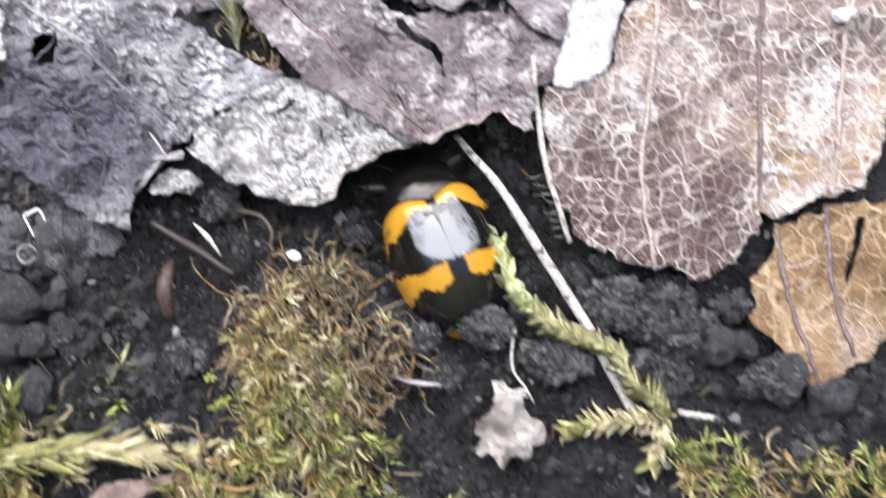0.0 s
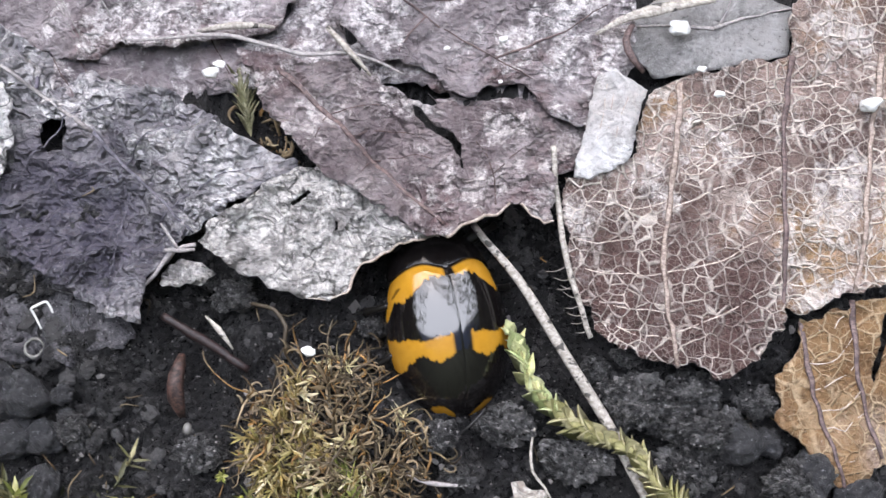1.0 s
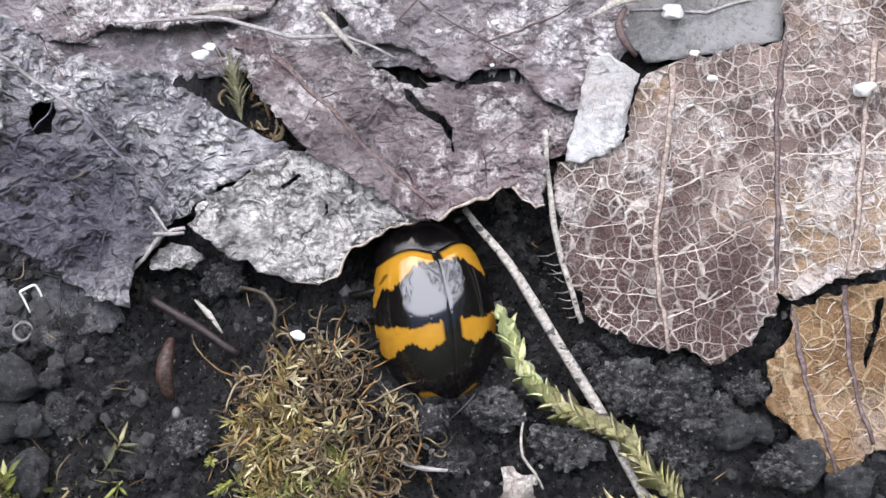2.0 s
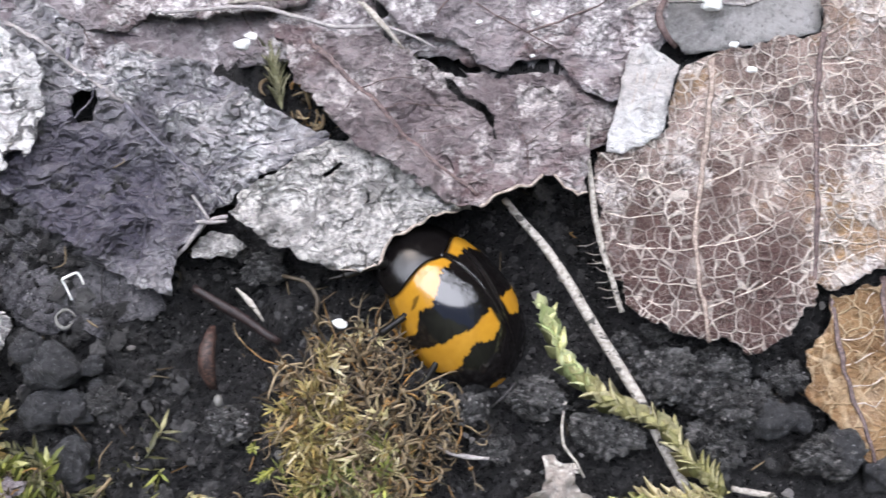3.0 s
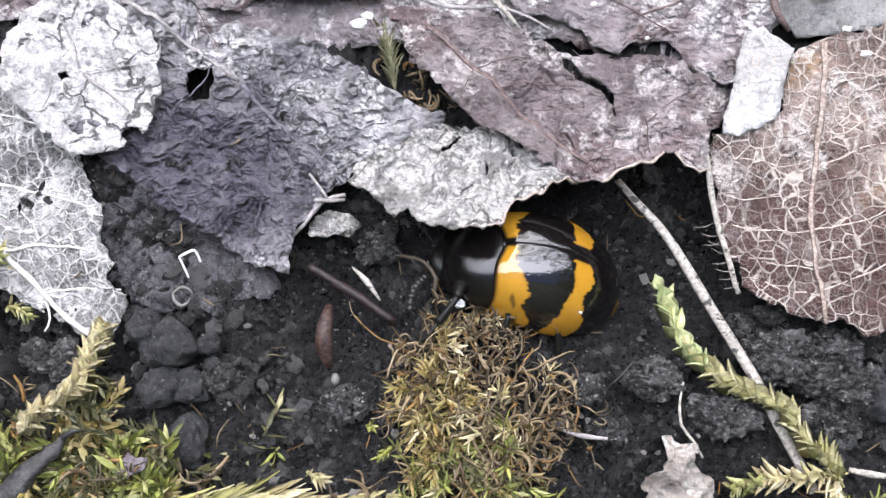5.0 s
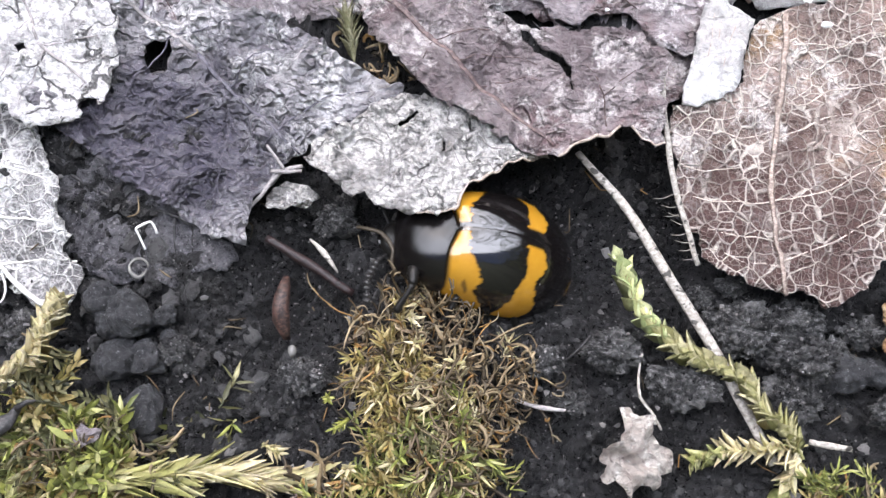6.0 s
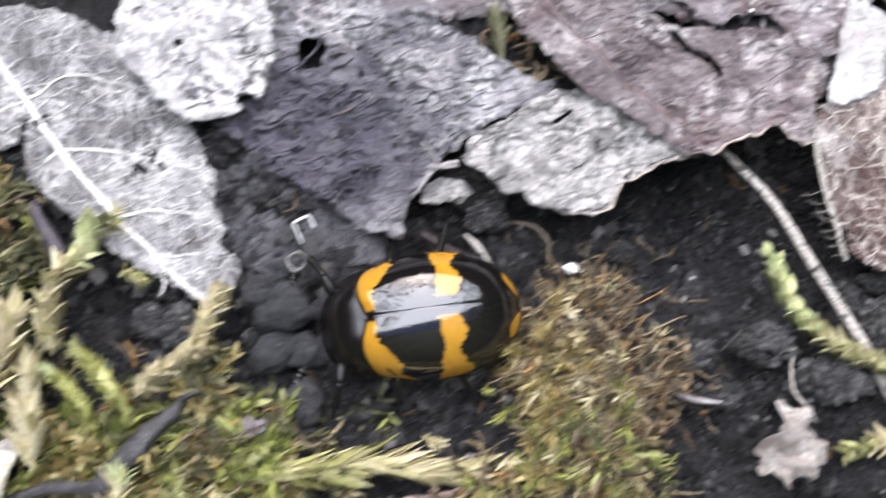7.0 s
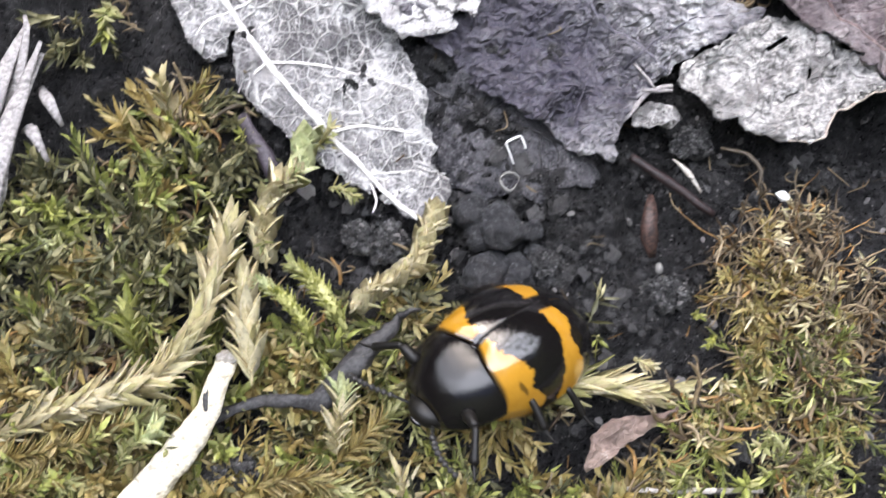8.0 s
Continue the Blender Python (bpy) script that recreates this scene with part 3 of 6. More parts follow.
def rim(leaf_ob, a, b, height, r, mat_):
    """The pale curled rim of a leaf, along its frayed edge from near a to near b."""
    loop = LOOPS[leaf_ob.name]
    i, j = (int(np.hypot(*(loop - np.array(p)).T).argmin()) for p in (a, b))
    n = len(loop)
    ways = [(i + np.arange((j - i) % n + 1)) % n, (i - np.arange((i - j) % n + 1)) % n]
    p = loop[min(ways, key=len)]
    p = np.vstack([p[:1], 0.25 * (p[:-2] + 2 * p[1:-1] + p[2:]), p[-1:]])
    z = height(p[:, 0], p[:, 1], np.zeros(len(p))) - 0.02
    wide = r * (0.7 + 0.5 * lattice(p[:, 0] * 1.3, p[:, 1] * 1.3, 4))
    v, f = tube(np.column_stack([p, z]), wide, 6, 1.0)
    return shape("curled_rim", v, f, mat_, leaf_ob, "pale curled rim", v.mean(0))


def vein_on(leaf_ob, line, height, r0, r1, mat_, name="vein", flat=0.55, label=""):
    p = smooth_line(line, 0.3)
    p = p + 0.06 * np.stack([lattice(p[:, 0] * 1.7, p[:, 1] * 1.7, 3), lattice(p[:, 0] * 1.7, p[:, 1] * 1.7, 8)], 1)
    z = height(p[:, 0], p[:, 1], np.full(len(p), 2.0)) + 0.3 * r0
    thick = 0.62 * np.linspace(r0, r1, len(p)) * (1 + 0.3 * lattice(p[:, 0] * 2.1, p[:, 1] * 2.1, 6))
    v, f = tube(np.column_stack([p, z]), thick, 6, flat)
    return shape(name, v, f, mat_, leaf_ob, label, v.mean(0))


def ladder(leaf_ob, a, b, count, height, mat_, seed, r=0.042, sag=0.35):
    """Cross veins between two ribs, wavering, some of them forked."""
    rng = np.random.RandomState(seed)
    a, b = smooth_line(a, 0.2), smooth_line(b, 0.2)
    for k in range(count):
        s = (k + 0.5 + rng.uniform(-0.25, 0.25)) / count
        p, q = a[int(s * (len(a) - 1))], b[int(np.clip(s + rng.uniform(-0.04, 0.04), 0, 1) * (len(b) - 1))]
        inner = [p + (q - p) * u + np.array([rng.uniform(-0.12, 0.12), -sag * math.sin(math.pi * u) * rng.uniform(0.3, 1.0) + rng.uniform(-0.2, 0.2)]) for u in (0.25, 0.5, 0.75)]
        vein_on(leaf_ob, [p, *inner, q], height, r * rng.uniform(0.8, 1.2), r * 0.7, mat_)


def leaf(name, label, outline, height, mat_, category="leaf", group="fallen leaves", **more):
    return tagged(leaf_sheet(name, outline, height, mat_, **more), label, category, group)


def plain_veins(ob, height, mat_, seed, laterals=7):
    """A midrib along the blade and lateral veins that stop short of its edge."""
    rng = np.random.RandomState(seed)
    loop = LOOPS[ob.name]
    centre = loop.mean(0)
    axis = np.linalg.svd(loop - centre, full_matrices=False)[2][0]
    side = np.array([-axis[1], axis[0]])

    def kept(line):
        line = np.array(line)
        ok = inside(loop, line[:, 0], line[:, 1])
        n = len(line) if ok.all() else int(np.argmin(ok))
        return line[:n] if n >= 3 else None

    reach = np.abs((loop - centre) @ axis).max()
    for sign in (1, -1):
        p = kept([centre + sign * axis * reach * s + side * 0.5 * math.sin(2 * s) for s in np.linspace(0, 0.95, 14)])
        if p is not None:
            vein_on(ob, p, height, 0.12, 0.06, mat_, "midrib")
    for k in range(laterals):
        s = rng.uniform(-0.8, 0.8)
        sign = 1 if k % 2 else -1
        p = kept([centre + axis * (reach * s + t * 0.6) + side * (sign * t + 0.5 * math.sin(2 * abs(s))) for t in np.linspace(0.05, 6, 14)])
        if p is not None:
            vein_on(ob, p, height, 0.07, 0.03, mat_)


# litter skin under the leaves
SKIN = [(-25.44, 24.62), (-11.41, 25.21), (-0.03, 25.29), (7.24, 24.37), (7.31, 18.19), (4.6, 14.96), (3.52, 15.86), (1.1, 16.08), (-0.88, 16.98), (-2.21, 17.43), (-3.52, 17.19), (-5.31, 17.87), (-7.26, 16.94), (-8.8, 16.93), (-10.33, 16.69), (-13.14, 15.75), (-16.23, 16.19), (-18.48, 16.86), (-24.92, 17.51)]
h_skin = lay(0.45, (0, 0.01), (-4, 19), 0.35, 0.45, 25, 0.1)
skin_leaf = leaf("leaf_layer", "dark matted layer of rotting leaves on soil", SKIN, h_skin, LEAF_BACK, seed=25)
plain_veins(skin_leaf, h_skin, VEIN_BROWN, 1)
MUDDY = [(-23.82, 12.53), (-21.23, 12.36), (-19.26, 11.73), (-17.6, 12.65), (-15.4, 11.8), (-13.37, 9.86), (-11.81, 8.16), (-12.2, 7.3), (-13.66, 6.85), (-15.3, 6.19), (-16.8, 6.58), (-18.52, 7.19), (-19.69, 8.89), (-21.03, 9.73)]
h_muddy = lay(0.4, (0, 0), (-15, 10), 0.5, 0.6, 26, 0.0, clear=0.05, crinkle=0.4)
plain_veins(leaf("leaf_layer", "mud-coated dark leaf skin sinking into soil", MUDDY, h_muddy, MUD, seed=26, cell=0.13, jag=0.25), h_muddy, STICK_DARK, 6, 6)

# dull leaves behind
BACK = [(-5.3, 19.76), (-3.96, 18.85), (-3.28, 17.82), (-2.41, 18.05), (-0.88, 17.49), (-0.65, 16.93), (0.43, 16.59), (1.09, 17.16), (2.61, 17.29), (3.47, 15.94), (4.55, 15.38), (5.64, 16.18), (6.54, 17.54), (6.79, 18.92), (6.75, 21.72), (2.21, 24.07), (-2.27, 23.8), (-4.47, 22.12)]
h_back = lay(1.0, (0.0, 0.02), (2, 18), 0.3, 0.35, 21, 0.15)
back_leaf = leaf("fallen_leaf", "dull mauve-brown leaf with pale specks lying behind", BACK, h_back, LEAF_BACK, seed=21)
UNDER = [(-1.43, 16.94), (0.0, 16.61), (1.32, 16.73), (2.86, 16.51), (4.18, 16.98), (5.07, 17.67), (6.18, 17.91), (7.05, 17.46), (5.03, 15.16), (4.35, 13.59), (3.49, 13.58), (2.19, 14.47), (0.67, 14.91), (-0.65, 15.81)]
h_under = lay(0.75, (0, 0), (2, 16), 0.12, 0.6, 22)
leaf("fallen_leaf", "reddish brown leaf layer beneath the torn leaf", UNDER, h_under, LEAF_BROWN, seed=22)
BACKLEFT = [(-23.59, 22.88), (-17.85, 23.4), (-12.29, 23.44), (-7.15, 23.0), (-6.19, 20.65), (-7.25, 19.25), (-8.76, 18.78), (-10.29, 18.77), (-11.8, 18.41), (-13.13, 18.75), (-14.82, 17.82), (-16.17, 18.5), (-17.85, 17.57), (-20.12, 18.7), (-22.83, 19.6)]
h_backleft = lay(0.9, (0, 0.02), (-10, 19), 0.35, 0.4, 23, 0.2)
plain_veins(leaf("fallen_leaf", "mottled grey-brown crumpled leaf on the litter", BACKLEFT, h_backleft, LEAF_BACK, seed=23), h_backleft, VEIN_GREY, 2)
FARSOIL = [(6.26, 19.61), (6.83, 20.31), (8.85, 21.27), (11.73, 21.29), (13.24, 20.36), (12.91, 18.27), (9.83, 17.79), (7.41, 17.43), (6.78, 18.46)]
h_grey = lay(0.8, (0, 0.02), (9, 19), 0.2, 0.3, 24)
plain_veins(leaf("fallen_leaf", "smooth grey mud-coated leaf behind the veined leaf", FARSOIL, h_grey, DRIED_MUD, seed=24, jag=0.05), h_grey, VEIN_GREY, 4, 3)

for line in ([(-4.02, 21.65), (-1.34, 19.79), (1.31, 18.19), (2.83, 17.4)], [(-1.34, 19.79), (-2.2, 18.86), (-2.41, 18.17)], [(1.31, 18.19), (3.28, 18.9), (5.72, 20.31)], [(-2.23, 20.49), (0.87, 20.74), (3.53, 21.7)]):
    vein_on(back_leaf, line, h_back, 0.08, 0.04, VEIN_BROWN)

# grey purple leaf pressed on the soil
GREY = [(-22.33, 17.35), (-20.89, 19.43), (-18.97, 20.14), (-16.65, 18.53), (-15.29, 17.85), (-13.95, 17.41), (-12.18, 16.74), (-10.87, 16.74), (-10.19, 16.07), (-9.09, 15.63), (-8.63, 15.07), (-7.75, 14.63), (-6.12, 13.97), (-6.41, 13.2), (-7.37, 12.93), (-7.79, 12.64), (-8.52, 12.38), (-9.66, 11.5), (-10.06, 11.06), (-10.57, 10.67), (-11.57, 9.4), (-11.84, 8.63), (-11.9, 7.87), (-13.17, 7.99), (-14.48, 8.93), (-15.59, 9.67), (-17.59, 10.95), (-19.03, 11.98), (-20.34, 13.33), (-21.58, 15.1)]
GREY_RIB = [(-18.49, 18.02), (-16.92, 17.14), (-15.33, 16.03), (-13.99, 15.11), (-12.62, 13.62), (-10.9, 12.05), (-10.0, 11.15)]
GREY_GROOVE = [(-14.1, 15.5), (-12.4, 13.85), (-10.75, 12.3), (-9.95, 11.5)]
GREY_FOLD = [(-13.67, 12.71), (-12.72, 11.2), (-13.69, 9.68)]
GREY_HOLES = [[(-16.1, 15.47), (-15.69, 15.7), (-15.03, 15.59), (-14.89, 15.03), (-15.17, 14.36), (-15.81, 14.29), (-15.99, 14.8)], [(-7.9, 12.75), (-7.59, 13.02), (-7.26, 12.86), (-7.5, 12.53)],
              [(-18.03, 13.9), (-17.51, 14.12), (-17.26, 13.68), (-17.66, 13.24), (-18.1, 13.35)]]
h_grey2 = lay(1.25, (0.0, 0.01), (-10, 12), 0.55, 0.4, 31, 0.1, crinkle=0.25, grooves=[(GREY_GROOVE, 0.7, 0.28), (GREY_RIB, -0.2, 0.4), (GREY_FOLD, 0.5, 0.8)])
grey_leaf = leaf("fallen_leaf", "grey-purple decayed leaf with holes pressed onto soil", GREY, h_grey2, LEAF_GREY, holes=GREY_HOLES, seed=31, cell=0.17)
vein_on(grey_leaf, GREY_RIB[:4], h_grey2, 0.17, 0.13, VEIN_GREY, "midrib")
# Lower midrib: the groove's shadow is painted in by a darker colour.
vein_on(grey_leaf, GREY_RIB[3:], h_grey2, 0.15, 0.08, VEIN_DARK, "midrib", label="sunken lower midrib, groove shadow in its colour")
for line in ([(-13.06, 13.38), (-12.08, 14.94), (-10.18, 15.85)], [(-15.14, 15.59), (-13.66, 16.16), (-12.37, 16.39)], [(-13.06, 13.38), (-14.52, 12.71), (-15.79, 12.48)],
             [(-11.47, 11.53), (-10.03, 12.74), (-7.94, 13.85), (-6.43, 13.75)], [(-15.14, 15.59), (-15.93, 14.47), (-17.51, 12.69)], [(-12.84, 13.16), (-12.94, 11.19), (-13.47, 9.47)]):
    vein_on(grey_leaf, line, h_grey2, 0.07, 0.03, VEIN_DARK)

# bleached leaf beside it
BLEACH = [(-23.16, 16.09), (-22.21, 17.47), (-20.99, 18.41), (-19.25, 18.21), (-17.68, 17.34), (-16.92, 16.22), (-16.83, 14.66), (-17.2, 13.0), (-17.99, 12.22), (-19.03, 12.07), (-19.96, 11.79), (-20.74, 12.38), (-21.9, 13.68), (-22.82, 14.54)]
h_bleach = lay(1.75, (0, 0), (-18, 15), 0.25, 0.5, 35, 0.2)
plain_veins(leaf("fallen_leaf", "bleached white patch of leaf with torn rim", BLEACH, h_bleach, LEAF_WHITE, seed=35, holes=[[(-18.2, 12.76), (-17.88, 13.16), (-17.41, 13.06), (-17.34, 12.67), (-17.9, 12.44)], [(-20.69, 15.07), (-20.32, 15.21), (-20.21, 14.95), (-20.54, 14.81)]], cell=0.17), h_bleach, VEIN_GREY, 3, 5)

# pale flap with the frayed lower edge
FLAP = [(-9.85, 10.8), (-9.45, 11.6), (-8.42, 12.22), (-7.6, 12.9), (-6.25, 13.7), (-5.45, 14.02), (-4.22, 13.28), (-3.15, 12.53), (-1.88, 11.79), (-0.72, 11.26), (-0.61, 10.9), (-1.34, 10.94), (-1.76, 10.89), (-2.9, 10.46), (-3.89, 9.86), (-4.13, 9.12), (-4.84, 8.56), (-5.67, 8.63), (-6.19, 8.9), (-7.2, 9.06), (-7.46, 9.52), (-8.3, 9.62), (-8.9, 10.25)]
h_flap = lay(1.55, (0.05, 0.02), (-4, 12), 0.36, 0.55, 41, 0.25, 0.4, crinkle=0.16, grooves=[([(-5.86, 11.55), (-4.59, 11.34), (-4.79, 10.7)], 0.25, 0.15)])
flap_leaf = leaf("leaf_flap", "pale grey flaking leaf edge arching over a hollow", FLAP, h_flap, LEAF_PALE, seed=41, cell=0.17, jag=0.09,
                 holes=[[(-4.77, 11.73), (-4.6, 11.66), (-4.55, 11.3), (-4.84, 11.13), (-4.7, 11.45)], [(-6.41, 12.3), (-5.68, 12.73), (-5.57, 12.63), (-6.3, 12.15)]])

# brown leaf with the slit
BROWN = [(-8.94, 18.69), (-7.53, 18.18), (-5.8, 17.67), (-4.31, 18.09), (-3.43, 17.15), (-2.35, 16.53), (-1.8, 16.27), (-1.5, 16.05), (-0.43, 16.06), (0.84, 16.16), (2.12, 15.85), (3.39, 15.36), (3.92, 14.92), (3.42, 14.11), (3.5, 13.28), (3.52, 11.31), (3.04, 11.35), (2.62, 11.86), (2.21, 12.26), (1.79, 12.3), (1.47, 11.87), (0.43, 11.44), (-0.19, 11.01), (-0.5, 10.8), (-1.23, 11.01), (-2.28, 11.53), (-3.34, 12.06), (-4.4, 12.8), (-5.36, 13.55), (-6.23, 14.52), (-7.0, 15.4), (-7.78, 16.39), (-8.14, 17.39)]
SLIT = [(-1.86, 16.14), (-1.56, 15.92), (-1.17, 15.33), (-0.32, 14.87), (-0.0, 14.46), (0.13, 13.31), (0.01, 13.26), (-0.1, 13.8), (-0.47, 14.61), (-1.32, 15.21), (-1.7, 15.65)]
BROWN_RIB = [(-7.08, 17.73), (-5.11, 15.85), (-3.37, 14.11), (-1.67, 12.39), (-0.61, 11.43)]
h_brown = lay(1.75, (0.03, -0.02), (-2, 15), 0.3, 0.4, 51, 0.22, 0.35, grooves=[(BROWN_RIB, 0.45, 0.32)])
brown_leaf = leaf("fallen_leaf", "mauve-brown leaf with a curved slit and curled rim", BROWN, h_brown, LEAF_BROWN, holes=[SLIT, [(-4.51, 13.02), (-4.08, 12.8), (-3.34, 12.12), (-2.81, 12.08), (-2.88, 12.0), (-3.55, 12.03), (-4.19, 12.63)]], seed=51, cell=0.17, jag=0.12)
vein_on(brown_leaf, BROWN_RIB, h_brown, 0.19, 0.1, VEIN_BROWN, "midrib", 0.3)
for line in ([(-5.11, 15.85), (-3.41, 16.08), (-2.35, 16.2)], [(-3.37, 14.11), (-1.69, 14.12), (-0.21, 13.58)], [(-5.11, 15.85), (-5.5, 14.75), (-5.69, 14.09)], [(-3.37, 14.11), (-3.78, 13.24), (-3.66, 12.48)],
             [(1.27, 12.19), (1.06, 13.7), (-0.0, 15.44)], [(1.16, 13.27), (2.32, 14.36), (3.38, 14.59)], [(-4.24, 14.98), (-2.33, 15.1), (-1.27, 14.67)]):
    vein_on(brown_leaf, line, h_brown, 0.05, 0.025, VEIN_BROWN)


rim(brown_leaf, *[(-0.5, 10.8), (1.79, 12.3)], h_brown, 0.07, RIM)
rim(brown_leaf, *[(2.21, 12.26), (3.52, 11.31)], h_brown, 0.05, RIM)
rim(flap_leaf, *[(-1.34, 11.11), (-5.67, 8.63)], h_flap, 0.06, RIM)
for line in ([(-5.39, 13.54), (-5.04, 12.41), (-4.17, 11.13), (-3.94, 10.28)], [(-6.93, 12.19), (-6.26, 11.12), (-6.22, 9.64)], [(-3.35, 11.99), (-2.92, 11.35), (-2.29, 11.14)]):
    vein_on(flap_leaf, line, h_flap, 0.06, 0.03, VEIN_GREY)

# veined leaf
VEINED = [(3.8, 13.63), (4.48, 13.42), (5.34, 13.49), (6.58, 13.98), (7.13, 16.99), (8.44, 17.34), (9.76, 17.8), (11.72, 18.11), (12.86, 18.28), (12.72, 19.3), (12.69, 20.23), (13.63, 21.4), (16.94, 22.13), (19.38, 21.67), (19.16, 15.72), (17.45, 12.84), (16.71, 11.32), (15.94, 9.18), (14.46, 9.01), (13.39, 8.54), (12.71, 8.32), (11.97, 8.49), (11.99, 7.69), (11.23, 7.0), (10.37, 6.23), (9.84, 5.67), (9.23, 5.91), (8.93, 6.22), (8.63, 6.53), (7.99, 6.17), (6.87, 6.62), (5.84, 6.99), (4.92, 7.61), (4.32, 9.11), (3.92, 10.81)]
RIBS = [[(3.6, 14.4), (3.66, 12.54), (3.98, 10.38), (4.85, 7.44)], [(8.48, 17.27), (8.06, 13.44), (7.57, 9.56), (8.0, 6.22)], [(12.78, 18.27), (12.16, 13.46), (12.01, 8.49)], [(16.31, 18.41), (15.36, 13.48), (14.61, 9.07)], [(19.28, 20.27), (18.11, 16.16), (16.98, 12.19)]]
h_veined = lay(1.25, (0.01, 0.0), (10, 13), 0.3, 0.25, 61, 0.2, 0.4)
veined_leaf = leaf("fallen_leaf", "brown leaf with pale net of raised veins", VEINED, h_veined, LEAF_VEINED, seed=61, cell=0.19, jag=0.12)
for k, (line, r, m) in enumerate(zip(RIBS[1:], (0.26, 0.24, 0.25, 0.24), (VEIN_RIB, VEIN_BROWN, VEIN_RIB, VEIN_BROWN))):
    vein_on(veined_leaf, line, h_veined, 0.8 * r, r * 0.55, m, "rib", 0.3)
ladder(veined_leaf, [(4.26, 12.98), (4.24, 10.81), (4.42, 9.11), (5.64, 7.24)], RIBS[1][1:], 5, h_veined, VEIN_PALE, 3, 0.05, 0.15)
ladder(veined_leaf, RIBS[1], [(12.75, 17.71), (12.16, 13.46), (12.02, 8.63)], 5, h_veined, VEIN_PALE, 4, 0.05, 0.15)
ladder(veined_leaf, [(12.75, 17.71), (12.16, 13.46), (12.02, 8.63)], RIBS[3], 5, h_veined, VEIN_PALE, 5, 0.05, 0.15)
ladder(veined_leaf, RIBS[3], RIBS[4], 3, h_veined, VEIN_PALE, 6, 0.05, 0.15)

# tan fragment
TAN = [(12.62, 8.12), (13.08, 8.01), (14.6, 8.81), (16.07, 8.71), (17.99, 9.04), (18.7, 7.14), (17.68, 4.65), (15.91, 3.01), (14.62, 1.99), (13.81, 1.55), (13.22, 2.79), (12.43, 3.49), (11.47, 4.16), (11.73, 5.23), (11.56, 6.01), (12.38, 6.64), (12.67, 7.32)]
h_tan = lay(0.95, (0.0, 0.0), (13, 6), 0.15, 0.4, 71, 0.15)
tan_leaf = leaf("leaf_fragment", "tan-orange torn leaf fragment lying on soil", TAN, h_tan, LEAF_TAN, seed=71, cell=0.17, jag=0.14, holes=[[(15.73, 8.28), (16.09, 8.39), (16.0, 7.55), (15.5, 6.29), (15.26, 5.77), (15.25, 6.29), (15.56, 7.33)]])
vein_on(tan_leaf, [(12.7, 8.03), (12.99, 5.44), (14.03, 1.75)], h_tan, 0.19, 0.11, VEIN_BROWN, "rib", 0.3)
vein_on(tan_leaf, [(14.64, 8.76), (14.68, 5.87), (15.29, 3.0)], h_tan, 0.19, 0.11, VEIN_BROWN, "rib", 0.3)
ladder(tan_leaf, [(12.69, 7.74), (12.99, 5.44), (13.92, 2.39)], [(14.67, 8.59), (14.68, 5.87), (15.2, 3.2)], 6, h_tan, VEIN_PALE, 7, 0.04)

# pale flake on the veined leaf
FLAKE = [(5.14, 17.33), (5.89, 17.63), (6.42, 17.12), (7.2, 16.81), (6.77, 15.63), (6.41, 13.94), (5.49, 13.5), (4.86, 13.25), (4.22, 13.31), (4.3, 13.97), (4.72, 15.17), (4.91, 16.39)]
h_flake = lay(1.65, (0, 0), (6, 15), 0.1, 0.5, 81, 0.1)
flake = leaf("bark_flake", "pale buff papery flake resting on leaves", FLAKE, h_flake, CHIP, "flake", "", seed=81, jag=0.07, thick=0.14)
for line in ([(5.6, 17.11), (5.32, 15.73), (5.0, 14.14)], [(6.36, 16.62), (6.0, 15.4), (5.67, 13.97)], [(5.99, 17.34), (5.8, 16.4), (5.57, 15.18)]):
    vein_on(flake, line, h_flake, 0.045, 0.02, VEIN_PALE, "fibre_ridge")

# silver leaf at the far side
LACE = [(-28.85, 13.67), (-27.76, 11.52), (-27.04, 10.86), (-26.44, 11.2), (-26.3, 12.26), (-26.1, 12.38), (-26.09, 10.3), (-25.75, 9.51), (-24.5, 8.82), (-23.57, 7.79), (-21.85, 6.59), (-20.7, 6.22), (-19.42, 5.52), (-18.38, 5.31), (-17.89, 6.18), (-17.75, 7.09), (-18.87, 7.37), (-18.37, 8.17), (-18.93, 8.88), (-18.81, 9.8), (-19.29, 11.1), (-19.96, 12.12), (-20.26, 13.05), (-21.03, 13.72), (-22.29, 15.41), (-25.58, 16.81), (-27.91, 16.66), (-29.7, 15.19)]
LACE_RIB = [(-28.72, 16.16), (-26.85, 13.56), (-24.98, 11.19), (-22.79, 8.69), (-21.05, 7.06), (-19.75, 5.84), (-18.79, 5.25)]
h_lace = lay(0.85, (0.0, 0.02), (-24, 10), 0.22, 0.4, 91, 0.15, grooves=[(LACE_RIB, 0.15, 0.5)])
lace_leaf = leaf("fallen_leaf", "silver-grey leaf with bright white veins on soil", LACE, h_lace, LEAF_LACE, seed=91, cell=0.17, jag=0.1,
                 holes=[[(-20.91, 6.36), (-20.57, 6.59), (-20.35, 6.28), (-20.69, 6.01)], [(-22.07, 10.18), (-21.93, 10.74), (-21.83, 10.3), (-22.01, 9.75)]])
vein_on(lace_leaf, LACE_RIB, h_lace, 0.28, 0.16, VEIN_SILVER, "midrib")
